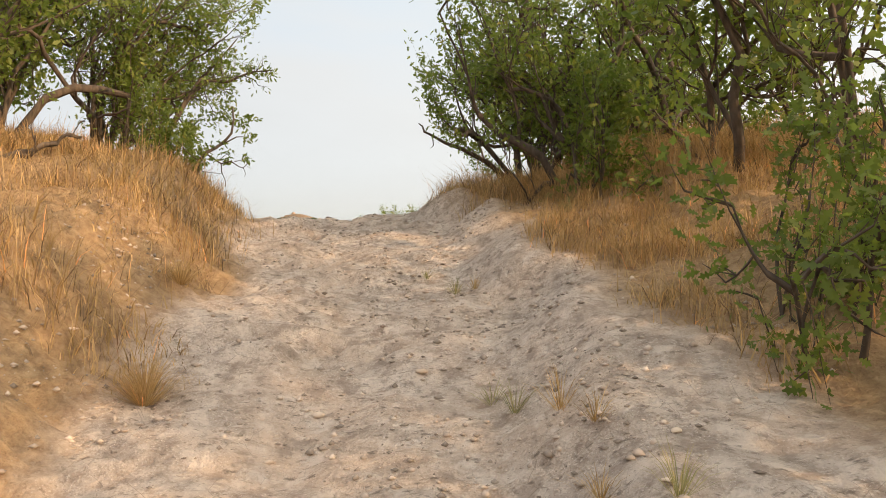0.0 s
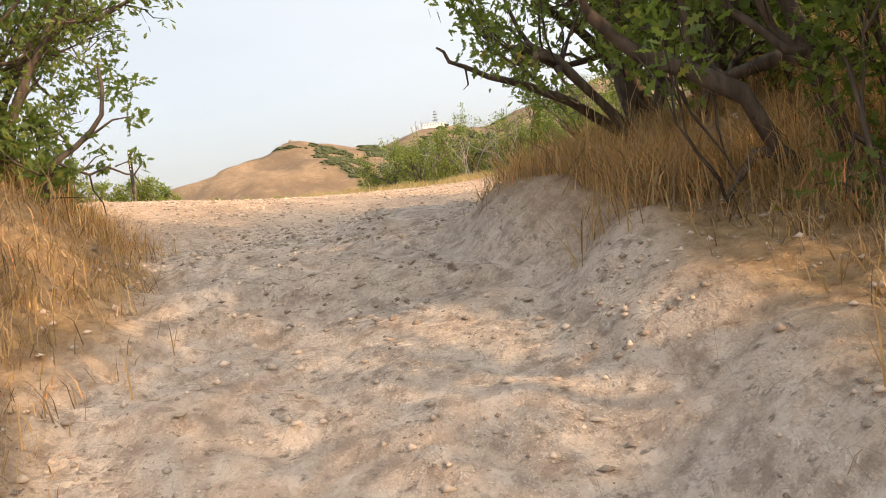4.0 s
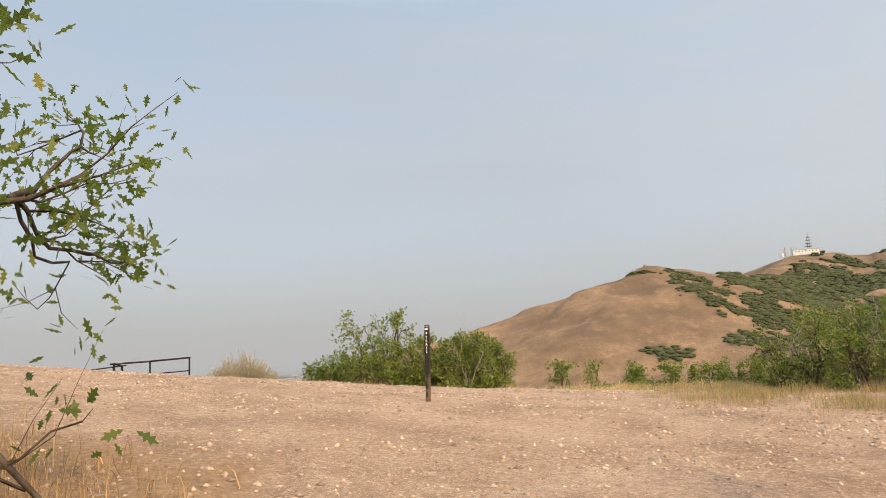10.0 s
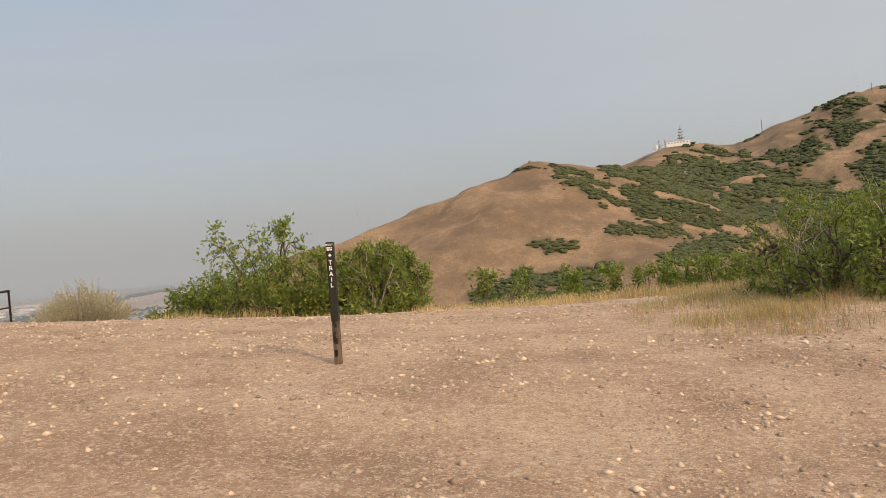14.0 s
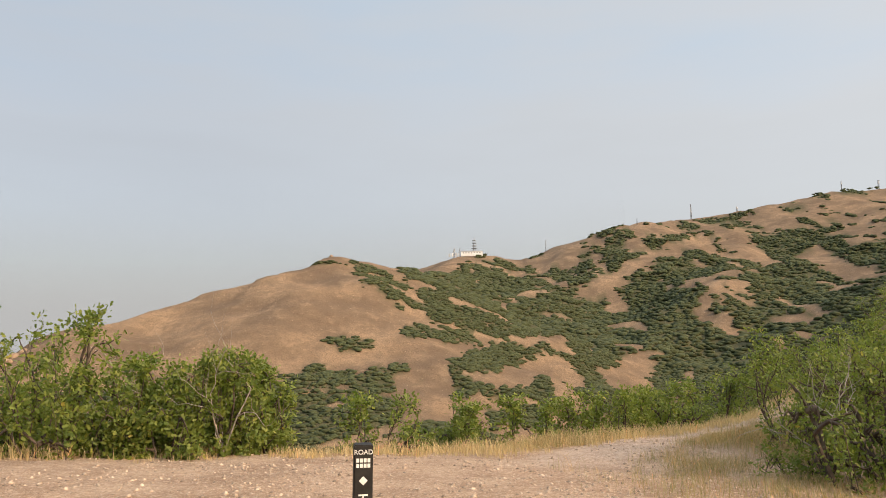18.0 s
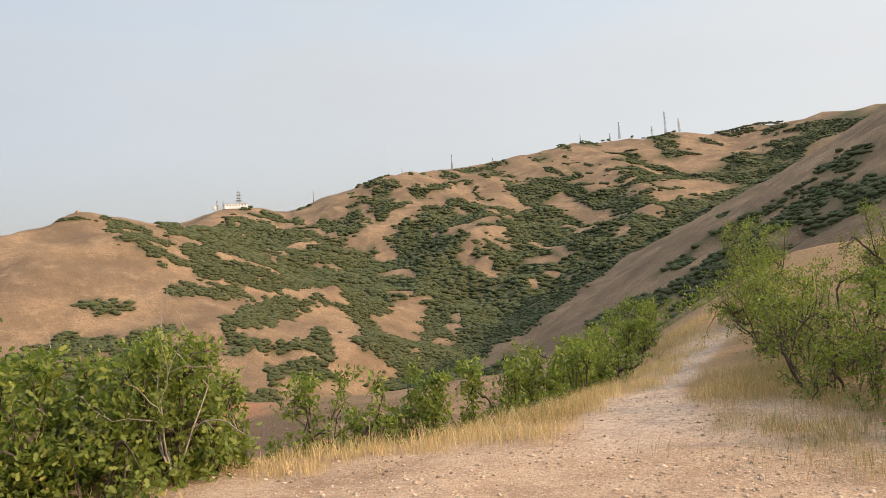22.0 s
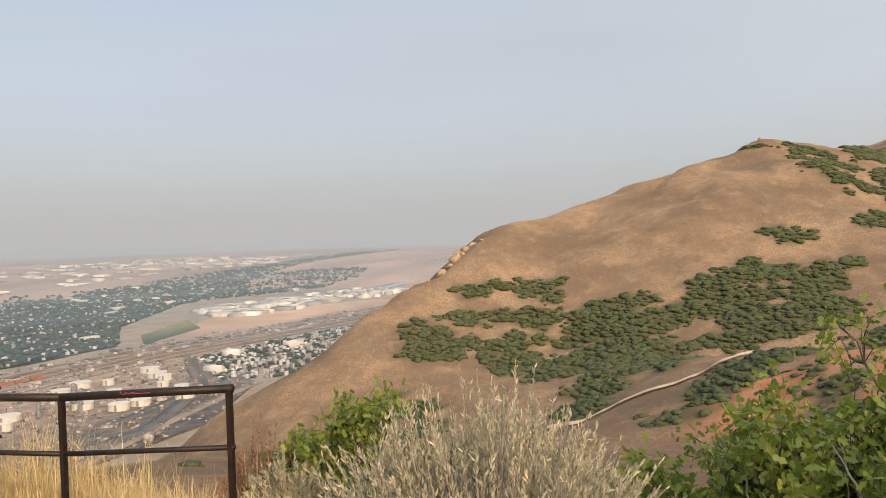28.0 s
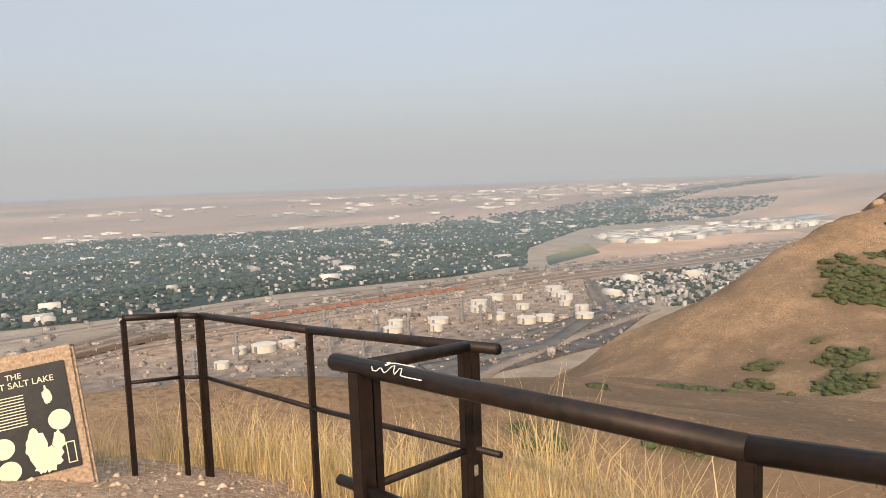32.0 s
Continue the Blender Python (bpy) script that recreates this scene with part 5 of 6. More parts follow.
def stone_sign():
    x, y = -24.5, 25.97
    ob = thing("stone_sign", "leaning pebbled concrete slab with a black and cream lake plaque", "sign", pose(x, y, 1.21, 0, 0, 88))
    # local: x along the face, -y towards the reader, leaning back
    lean = pose(0, 0, 0, -14, 0, 0) @ pose(0, 0, 0, 0, -6, 0)
    box_part("slab", (-0.37, 0.37, 0, 0.12, -0.15, 0.84), CONCRETE, ob, 0.02, m=lean)
    box_part("plaque", (-0.305, 0.305, -0.012, 0.005, 0.09, 0.75), PLAQUE_BLACK, ob, 0.003, "black plaque with cream drawings", lean)
    f = lambda px, pz: lean @ pose(px + 0.02, -0.0135, pz + 0.01, 90, 0, 0)
    text_part("lettering", "THE", 0.048, PLAQUE_CREAM, ob, f(0.0, 0.695))
    text_part("lettering", "GREAT SALT LAKE", 0.052, PLAQUE_CREAM, ob, f(0.0, 0.645))
    for k in range(11):
        box_part("text_line", (-0.21, 0.055, -0.0135, -0.011, 0.585 - 0.018 * k, 0.591 - 0.018 * k), PLAQUE_CREAM, ob, m=lean)
    for cx, cz in ((0.205, 0.385), (-0.115, 0.285), (-0.1, 0.145)):
        bm = bmesh.new()
        bmesh.ops.create_circle(bm, cap_ends=True, segments=28, radius=0.062, matrix=f(cx, cz))
        part("medallion", (bm, PLAQUE_CREAM), ob)
    for k, (cx, cz, sx, sz) in enumerate(((0.055, 0.25, 0.06, 0.115), (0.12, 0.17, 0.075, 0.085), (0.16, 0.545, 0.026, 0.06), (0.07, 0.135, 0.045, 0.045), (0.18, 0.26, 0.035, 0.075))):
        bm = bmesh.new()
        bmesh.ops.create_circle(bm, cap_ends=True, segments=22, radius=1.0)
        r = random.Random(k)
        for v in bm.verts:
            v.co *= r.uniform(0.7, 1.1)
        bmesh.ops.transform(bm, matrix=f(cx, cz) @ pose(0, 0, 0.0006 * k) @ Matrix.Diagonal((sx, sz, 1, 1)), verts=bm.verts)
        part("lake_shape", (bm, PLAQUE_CREAM), ob)
    box_part("badge_frame", (0.235, 0.285, -0.0135, -0.011, 0.12, 0.25), PLAQUE_CREAM, ob, m=lean)
    box_part("badge", (0.241, 0.279, -0.0145, -0.0125, 0.126, 0.244), PLAQUE_BLACK, ob, m=lean)


stone_sign()

# ---- dry grass, stones ----
def grass_keep(x, y):
    side, half, is_path = trail_parts(x, y)
    n = fnoise(x / 0.7, y / 0.7, 3)
    right = sstep(0.0, 0.4, side - half - np.interp(y, [2, 3.1, 4, 5, 7, 8, 9.5], [1.2, 1.0, 0.62, 0.46, 0.3, 0.15, -0.1]) + 0.3 * n)
    left = sstep(-0.05, 0.35, -side - half + 0.25 * n) * (1 - 0.85 * sstep(3.6, 3.0, y + 0.4 * n) * sstep(-0.9, -0.3, x))
    return np.where(side > 0, right, left) * (1 - sstep(12.5, 15, y + n)) * np.clip(0.55 + 0.75 * n + 0.35 * fnoise(x / 0.22, y / 0.22, 2), 0.08, 1)


def rim_keep(x, y):
    out, n = y - rim_line(x), fnoise(x / 0.9, y / 0.9, 3)
    wide = sstep(-18, -15, x) * sstep(-3, -6, x)
    return sstep(-1.1 - 1.2 * wide, 0.1 - 1.1 * wide, out + 0.7 * n) * sstep(5, 2, out) * np.clip(0.45 + 0.6 * n, 0.05, 1) * (1 - 0.65 * sstep(-17, -18.5, x) * sstep(-24, -22.5, x))


grass("dry_grass", "tall dry straw-coloured grass on the path banks", scatter(60000, (-7, 9, -3, 15), grass_keep, 1), 0.25, STRAW_M, 11, width=0.0034, bend=1.0, per=3, clump=0.05)
grass("dry_stalks", "sparse tall dry stalks on the path banks", scatter(9000, (-7, 9, -3, 15), grass_keep, 4), 0.5, STRAW_M, 14, width=0.0028, bend=0.45, per=2, clump=0.07)
grass("brown_thatch", "tangled brown dead weeds between the dry grass", scatter(30000, (-7, 7, -2, 14), grass_keep, 19), 0.24, THATCH_M, 20, width=0.0025, bend=1.6, per=3, clump=0.08)
grass("bank_grass", "thick orange dry grass on the shaded bank", scatter(30000, (1.6, 6, -1, 13), grass_keep, 17), 0.27, STRAW_M, 18, width=0.0028, bend=1.1, per=3, clump=0.05)
grass("dry_straw_mat", "low matted straw on the path banks", scatter(42000, (-7, 9, -3, 16), grass_keep, 2), 0.11, STRAW_M, 12, width=0.0042, bend=3.0, per=3, clump=0.06)
grass("rim_grass", "golden dry grass along the rim", scatter(150000, (-27, 6, 23, 44), rim_keep, 3), 0.28, GOLD_M, 13, width=0.0035, per=3, clump=0.05)


def stone_mesh(name, xy, sizes, mat, seed, sunk=0.3):
    """Small uneven stones, pressed into the ground."""
    r = np.random.default_rng(seed)
    bm = bmesh.new()
    if len(xy) > 300:
        base = np.array([(1, 0, 0), (0, 1, 0), (-1, 0, 0), (0, -1, 0), (0, 0, 1), (0, 0, -1)], float)
        tri = np.array([(0, 1, 4), (1, 2, 4), (2, 3, 4), (3, 0, 4), (1, 0, 5), (2, 1, 5), (3, 2, 5), (0, 3, 5)])
    else:
        bmesh.ops.create_icosphere(bm, subdivisions=2, radius=1)
        base, tri = np.array([v.co for v in bm.verts]), np.array([[v.index for v in f.verts] for f in bm.faces])
    bm.free()
    n = len(xy)
    v = base[None] * r.uniform(0.7, 1.25, (n, len(base), 1)) * np.stack([r.uniform(0.7, 1.4, n), r.uniform(0.7, 1.2, n), r.uniform(0.4, 0.8, n)], 1)[:, None]
    a = r.uniform(0, 6.28, n)
    ca, sa = np.cos(a)[:, None], np.sin(a)[:, None]
    v = np.stack([v[..., 0] * ca - v[..., 1] * sa, v[..., 0] * sa + v[..., 1] * ca, v[..., 2]], -1) * sizes[:, None, None]
    z = land(xy[:, 0], xy[:, 1]) + sizes * (0.5 - sunk) * 0.5
    v += np.column_stack([xy, z])[:, None]
    f = tri[None] + (np.arange(n) * len(base))[:, None, None]
    return np_mesh(name, v.reshape(-1, 3), [f.reshape(-1, 3)], mat)


def bench_keep(x, y):
    return sstep(8, 12, y) * sstep(0.2, -0.8, y - rim_line(x)) * np.clip(0.5 + 0.6 * fnoise(x / 1.3, y / 1.3, 3), 0.08, 1) * sstep(1.5, 0, x + 0.3 * (y - 24))


r_ = np.random.default_rng(21)
xy_ = scatter(100000, (-26, 4, 8, 36), bench_keep, 5)
tagged(new("pebbles", stone_mesh("pebbles", xy_, 0.008 + 0.032 * r_.random(len(xy_)) ** 3, STONE_M, 6)), "small pale pebbles strewn over the gravel bench", "pebbles", kind="stuff")
xy_ = scatter(30000, (-0.7, 4, -1, 13), lambda x, y: np.clip(0.4 + 0.6 * fnoise(x / 0.6, y / 0.6, 2), 0.05, 1), 7)
tagged(new("path_pebbles", stone_mesh("path_pebbles", xy_, 0.005 + 0.024 * r_.random(len(xy_)) ** 3, CLOD_M, 8)), "small stones and crumbs of clay on the path", "pebbles", kind="stuff")


# ---- weeds on the path's edge ----
def weed(x, y, h, seed, label, mat, n=46):
    """A tuft of fine dry stalks that fan out from one root."""
    r = np.random.default_rng(seed)
    a, q = r.uniform(0, 2 * np.pi, n), r.random(n) ** 0.6
    out = np.column_stack([np.cos(a) * q, np.sin(a) * q, np.zeros(n)])
    root = out * h * 0.12
    tip = out * h * 1.05 + r.normal(0, 0.25 * h, (n, 3)) * (1, 1, 0.4) + np.column_stack([np.zeros((n, 2)), h * (1.05 - 0.6 * q) * r.uniform(0.6, 1.1, n)])
    mid_ = (root + tip) / 2 + np.array([0, 0, h * 0.12])
    side = np.column_stack([-np.sin(a), np.cos(a), np.zeros(n)]) * 0.0015
    v = np.stack([root - side, root + side, mid_ + side, mid_ - side, tip], 1).reshape(-1, 3)
    i = np.arange(n)[:, None] * 5
    ob = new("dry_weed", np_mesh("dry_weed", v, [i + np.array([0, 1, 2, 3]), i + np.array([3, 2, 4])], mat))
    ob.matrix_world = pose(x, y, gz(x, y) - 0.01)
    return tagged(ob, label, "weed", "weeds along the path")


for k_, (x_, y_, h_) in enumerate(((2.64, 2.97, 0.2), (2.82, 2.65, 0.26), (2.32, 5.1, 0.17), (2.47, 5.2, 0.15), (2.07, 5.6, 0.12), (2.86, 1.9, 0.16), (3.01, 1.5, 0.18), (2.93, 2.4, 0.18), (3.31, 6.1, 0.2), (1.95, 8.6, 0.15), (2.54, 3.2, 0.18))):
    weed(x_, y_, h_, 300 + k_, "small tuft of dry yellowish weed on bare clay", STRAW_M if k_ % 2 else GREENGRASS_M)
weed(0.72, 3.2, 0.34, 330, "rounded tuft of orange dry grass on the bank", STRAW_M, 420)
weed(0.35, 4.6, 0.25, 331, "tuft of orange dry grass on the bank", STRAW_M, 200)
weed(-2.9, 12.9, 0.35, 332, "slender weed stalks at the edge of the gravel", GREENGRASS_M, 30)


def fringe_keep(x, y):
    n = fnoise(x / 0.8 + 9, y / 0.8, 3)
    near_shrub = sstep(-4.2, -1.2, x + 0.25 * (y - 27) + 0.6 * n) * sstep(23.0, 25.5, y + n) * sstep(36, 33, y)
    return near_shrub * np.clip(0.35 + 0.6 * n, 0.03, 1) * sstep(0.7, 1.3, np.abs((x + 3.9) - 0.42 * (y - 31) - 0.035 * (y - 31) ** 2) + 2 * (y < 29.5))


grass("fringe_straw", "dry straw-coloured weeds round the shrubs", scatter(20000, (-6, 7, 22, 37), fringe_keep, 45), 0.22, STRAW_M, 46, width=0.0025, bend=1.3, per=4, clump=0.07)
grass("green_grass", "thin greenish grass round the shrubs", scatter(46000, (-6, 7, 22, 37), fringe_keep, 15), 0.24, GREENGRASS_M, 16, width=0.0022, per=5, clump=0.08)


def lookout_keep(x, y):
    n = fnoise(x / 0.6 + 3, y / 0.6, 2)
    beyond = y - np.interp(x, [-26, -24.8, -23.4, -22.2, -20.6, -19.4, -18], [26.6, 27.2, 27.6, 27.75, 27.95, 28.5, 29.0])
    return sstep(0.0, 0.35, beyond + 0.15 * n) * sstep(1.7, 0.8, beyond) * np.clip(0.5 + 0.6 * n, 0.05, 1)


grass("gold_grass", "tall golden grass beyond the railing", scatter(9000, (-26.5, -18, 26.3, 31.5), lookout_keep, 25), 0.22, GOLD_M, 26, width=0.003, bend=0.9, per=3, clump=0.05)



def tall_keep(x, y):
    n = fnoise(x / 0.5 + 8, y / 0.5, 2)
    beyond = y - np.interp(x, [-26, -24.8, -23.4, -22.2, -20.6, -19.4, -18], [26.6, 27.2, 27.6, 27.95, 28.1, 28.6, 29.1])
    return sstep(0.05, 0.3, beyond + 0.12 * n) * sstep(2.2, 1.0, beyond) * np.clip(0.45 + 0.7 * n, 0.03, 1) * sstep(-21.7, -22.3, x)


grass("tall_gold_grass", "tall golden clumps of grass behind the railing posts", scatter(15000, (-26, -19, 26.5, 31), tall_keep, 35), 0.72, GOLD_M, 36, width=0.003, bend=0.7, per=3, clump=0.06)

# ---- single stones ----
STONES = [(3.2, 2.2, 0.027), (3.05, 1.75, 0.018), (0.1, 2.6, 0.036), (-0.1, 1.9, 0.03), (3.5, 4.3, 0.024), (2.9, 4.6, 0.021), (2.15, 3.55, 0.03), (-1.46, 23.25, 0.04), (-5.37, 23.64, 0.036), (-5.2, 23.7, 0.032), (-5.55, 23.5, 0.024), (0.58, 15.3, 0.048), (-3.71, 14.77, 0.032), (-4.53, 16.43, 0.036), (-23.9, 26.3, 0.04), (-23.3, 26.9, 0.036), (-22.9, 26.6, 0.032), (-23.6, 25.9, 0.048)]
for k_, (x_, y_, s_) in enumerate(STONES):
    ob_ = new("stone", stone_mesh("stone", np.array([[x_, y_]]), np.array([s_]), STONE_M, 400 + k_, 0.2))
    tagged(ob_, "single pale stone lying on bare ground", "stone", "loose stones")


# ---- brush on the slope below the rim ----
def brush_keep(x, y):
    out = y - rim_line(x)
    n = fnoise(x / 5, y / 5, 3)
    near_rim = 3.2 * sstep(-10, -8, x)
    return sstep(4.0, 6.0, out + n + near_rim) * sstep(0.0, 0.35, n + 0.15 + 0.25 * sstep(-20, -10, x))


r_ = np.random.default_rng(77)
xy_ = scatter(1900, (-30, 26, 30, 90), brush_keep, 27)
per_ = 70
rad_ = np.repeat(r_.uniform(0.5, 1.2, len(xy_)), per_)
dir_ = r_.normal(0, 1, (len(rad_), 3))
dir_[:, 2] = np.abs(dir_[:, 2]) * 0.9
dir_ /= np.linalg.norm(dir_, axis=1, keepdims=True)
pos_ = np.repeat(np.column_stack([xy_, land(xy_[:, 0], xy_[:, 1])]), per_, axis=0) + dir_ * (rad_ * r_.uniform(0.55, 1.1, len(rad_)))[:, None]
tagged(new("slope_brush", leaf_mesh("slope_brush", pos_, dir_ + r_.normal(0, 0.6, dir_.shape), 0.17 * r_.uniform(0.6, 1.3, len(pos_)), OVAL, SHRUB_LEAF, 28)), "dense green brush on the slope below the rim", "shrubs", kind="stuff")

# ---- scrub on the hills ----
def blob_mesh(name, centres, radii, squash, mat, seed, sub=1, rough=0.35, smooth=False):
    r = np.random.default_rng(seed)
    bm = bmesh.new()
    bmesh.ops.create_icosphere(bm, subdivisions=max(sub, 1), radius=1)
    base, tri = np.array([v.co for v in bm.verts]), np.array([[v.index for v in f.verts] for f in bm.faces])
    bm.free()
    n = len(centres)
    stretch = np.stack([r.uniform(0.75, 1.5, n), r.uniform(0.75, 1.4, n), np.ones(n)], 1)[:, None]
    v = base[None] * stretch * (1 + rough * r.normal(0, 1, (n, len(base), 1)).clip(-1.5, 1.5)) * radii[:, None, None]
    v[..., 2] *= squash
    v += centres[:, None]
    return np_mesh(name, v.reshape(-1, 3), [(tri[None] + (np.arange(n) * len(base))[:, None, None]).reshape(-1, 3)], mat, smooth)


r_ = np.random.default_rng(31)
for k_, (n_, box_, rr_) in enumerate(((95000, (-290, 330, 45, 560), (0.8, 2.1)), (62000, (-160, 950, 540, 1330), (1.5, 4.0)))):
    xy_ = scatter(n_, box_, hill_keep, 9 + k_)
    rad_ = r_.uniform(*rr_, len(xy_)) * np.interp(xy_[:, 1], [110, 280], [0.55, 1.0])
    cen_ = np.column_stack([xy_, land(xy_[:, 0], xy_[:, 1]) + rad_ * 0.1])
    tagged(new("hillside_scrub", blob_mesh("hillside_scrub", cen_, rad_, 0.5, SCRUB, 10 + k_, sub=1, rough=0.2, smooth=True)), "dark green oak scrub in patches on the dry hills", "shrubs", kind="stuff")

# ---- rocks at the end of the facing ridge ----
def outcrop(x, y, n, spread, seed):
    r = np.random.default_rng(seed)
    ob = thing("rock_outcrop", "rough brown rock outcrop on the ridge end", "rock", pose(x, y, gz(x, y)))
    for k in range(n):
        dx, dy = r.normal(0, spread[0]), r.normal(0, spread[1])
        rad = r.uniform(0.9, 2.6)
        c = np.array([[dx, dy, gz(x + dx, y + dy) - gz(x, y) + rad * 0.15]])
        part("rock", blob_mesh("rock", c, np.array([rad]), 1.0, ROCK_M, seed + k, 2, 0.16), ob)


outcrop(-234, 356, 16, (4, 7), 41)
outcrop(-231, 334, 14, (3, 9), 81)
outcrop(-127, 534, 8, (6, 3), 121)

# ---- masts and the radio station on the skyline ----
STEEL = simple("far_steel", (0.20, 0.20, 0.21), (0.32, 0.32, 0.33), 1.0, 0.6, 0.4, bump_s=0)
PALE_WALL = simple("pale_wall", (0.74, 0.73, 0.71), (0.84, 0.83, 0.81), 0.3, 0.8, bump_s=0)
DISH = simple("dish_grey", (0.42, 0.42, 0.43), (0.55, 0.55, 0.56), 1.0, 0.6, bump_s=0)


def lattice_mast(x, y, h, w, dishes, seed, label):
    r = np.random.default_rng(seed)
    ob = thing("radio_mast", label, "mast", pose(x, y, gz(x, y)), "radio masts on the ridge")
    legs = [(-w, -w), (w, -w), (w, w), (-w, w)]
    for a, b in legs:
        pipe_part("leg", [(a, b, -1.5), (a * 0.45, b * 0.45, h)], 0.22, ob, mat=STEEL, sides=5)
    n = max(3, int(h / 4))
    for k in range(n):
        t, u = k / n, (k + 1) / n
        for (a, b), (c, d) in zip(legs, legs[1:] + legs[:1]):
            f, g = 1 - 0.55 * t, 1 - 0.55 * u
            pipe_part("brace", [(a * f, b * f, t * h), (c * g, d * g, u * h)], 0.13, ob, mat=STEEL, sides=4)
    for k in range(dishes):
        bm = bmesh.new()
        bmesh.ops.create_cone(bm, cap_ends=True, segments=14, radius1=1.3, radius2=1.0, depth=0.9, matrix=pose(r.uniform(-1, 1) * w * 0.5, -w, h * r.uniform(0.45, 0.98), 90, 0, r.uniform(-40, 40)))
        part("dish", (bm, DISH), ob)
    return ob


for k_, (x_, y_, h_, w_, d_) in enumerate(((329, 1306, 26, 0.9, 0), (657, 1338, 16, 1.2, 3), (675, 1333, 32, 1.6, 4), (738, 1321, 20, 1.6, 6), (765, 1317, 44, 1.5, 1), (792, 1312, 26, 1.8, 5), (-66, 1087, 17, 1.0, 3), (-58, 1088, 12, 0.8, 1), (217, 1198, 9, 0.5, 0), (595, 1338, 14, 0.6, 1), (71, 1166, 18, 0.5, 0), (405, 1304, 7, 0.8, 2))):
    lattice_mast(x_, y_, h_, w_, d_, 60 + k_, "slim steel lattice radio mast on the dry ridge" if d_ < 2 else "steel lattice mast with round dishes on the ridge")


def radio_station():
    x, y = -40, 1088
    z = gz(x, y)
    ob = thing("radio_station", "long white station building with a stepped dish tower", "building", pose(x, y, z))
    box_part("hall", (-16, 15, -4, 4, -3, 4.0), PALE_WALL, ob, 0.1)
    box_part("roof", (-16.5, 15.5, -4.5, 4.5, 4.0, 4.5), DISH, ob)
    for k in range(7):
        box_part("window", (-13.5 + 4 * k, -11.8 + 4 * k, -4.08, -3.9, 1.2, 2.6), STEEL, ob)
    for k in range(4):
        pipe_part("tower_leg", [(2 + 2.4 * (k % 2), -1.2 + 2.4 * (k // 2), 4.4), (2 + 2.4 * (k % 2), -1.2 + 2.4 * (k // 2), 21)], 0.3, ob, mat=STEEL, sides=6)
    for k in range(4):
        bm = bmesh.new()
        bmesh.ops.create_cone(bm, cap_ends=True, segments=18, radius1=4.2 - 0.6 * k, radius2=4.6 - 0.6 * k, depth=0.7, matrix=pose(3.2, 0, 8 + 4.0 * k))
        part("platform", (bm, DISH if k % 2 else STEEL), ob)
    pipe_part("aerial", [(3.2, 0, 20), (3.2, 0, 26)], 0.25, ob, mat=STEEL, sides=6)
    for k in range(5):
        box_part("hut", (-34 + 4.6 * k, -31.5 + 4.6 * k, -2, 2, -3, 1.6 + 0.5 * (k % 3)), PALE_WALL if k % 2 else DISH, ob)


radio_station()

# ---- valley: town, rail yard, tank farm ----
ROOF_WHITE = simple("flat_roofs", (0.34, 0.31, 0.28), (0.56, 0.52, 0.48), 0.02, 0.8, bump_s=0, random_by="island")
HOUSE_M = simple("houses", (0.20, 0.195, 0.19), (0.44, 0.415, 0.40), 0.02, 0.85, bump_s=0, random_by="island")
TOWN_TREE = simple("town_trees", (0.030, 0.044, 0.038), (0.052, 0.068, 0.054), 0.05, 0.9, bump_s=0, random_by="island", vary=0.4)
ASPHALT = simple("asphalt", (0.09, 0.088, 0.085), (0.14, 0.135, 0.13), 0.05, 0.9, bump_s=0)
BALLAST = simple("rail_ballast", (0.11, 0.085, 0.07), (0.20, 0.15, 0.12), 0.04, 0.95, bump_s=0)
PALE_ROAD = simple("pale_road", (0.17, 0.142, 0.12), (0.26, 0.22, 0.185), 0.04, 0.9, bump_s=0)
GREEN_FIELD = simple("green_field", (0.115, 0.125, 0.075), (0.17, 0.165, 0.10), 0.02, 0.95, bump_s=0)
TAN_FIELD = simple("tan_field", (0.28, 0.205, 0.16), (0.40, 0.295, 0.23), 0.012, 0.95, bump_s=0)
WATER_M = simple("grey_water", (0.24, 0.27, 0.30), (0.30, 0.33, 0.36), 0.01, 0.25, bump_s=0)
TANK_WHITE = simple("tank_white", (0.46, 0.43, 0.38), (0.58, 0.545, 0.49), 0.2, 0.6, bump_s=0)
YARD = simple("yard_ground", (0.13, 0.105, 0.09), (0.29, 0.235, 0.195), 0.09, 0.95, bump_s=0, detail=9)
FLOOR = VALLEY + 1.0


def strip(name, pts, width, mat, label, category, z=0.6, kind="structure"):
    """A flat band along points on the valley floor."""
    p = np.array(pts, float)
    t = np.gradient(p, axis=0)
    t /= np.linalg.norm(t, axis=1, keepdims=True)
    s = np.column_stack([-t[:, 1], t[:, 0]]) * width / 2
    n = len(p)
    top = np.column_stack([np.concatenate([p + s, p - s]), np.full(2 * n, FLOOR + z)])
    low = top - (0, 0, 1.5)
    v = np.concatenate([top, low])
    i = np.arange(n - 1)
    q = [np.column_stack([i, i + n, i + n + 1, i + 1]), np.column_stack([i, i + 1, i + 1 + 2 * n, i + 2 * n]), np.column_stack([i + n, i + 3 * n, i + 1 + 3 * n, i + 1 + n])]
    return tagged(new(name, np_mesh(name, v, q, mat)), label, category, kind=kind)


def patch(name, corners, mat, label, z=0.4):
    c = np.array(corners, float)
    n = len(c)
    v = np.concatenate([np.column_stack([c, np.full(n, FLOOR + z)]), np.column_stack([c, np.full(n, FLOOR + z - 1.2)])])
    i = np.arange(n)
    me = np_mesh(name, v, [i[None], np.column_stack([i, (i + 1) % n, (i + 1) % n + n, i + n])], mat)
    return tagged(new(name, me), label, "field", kind="structure")


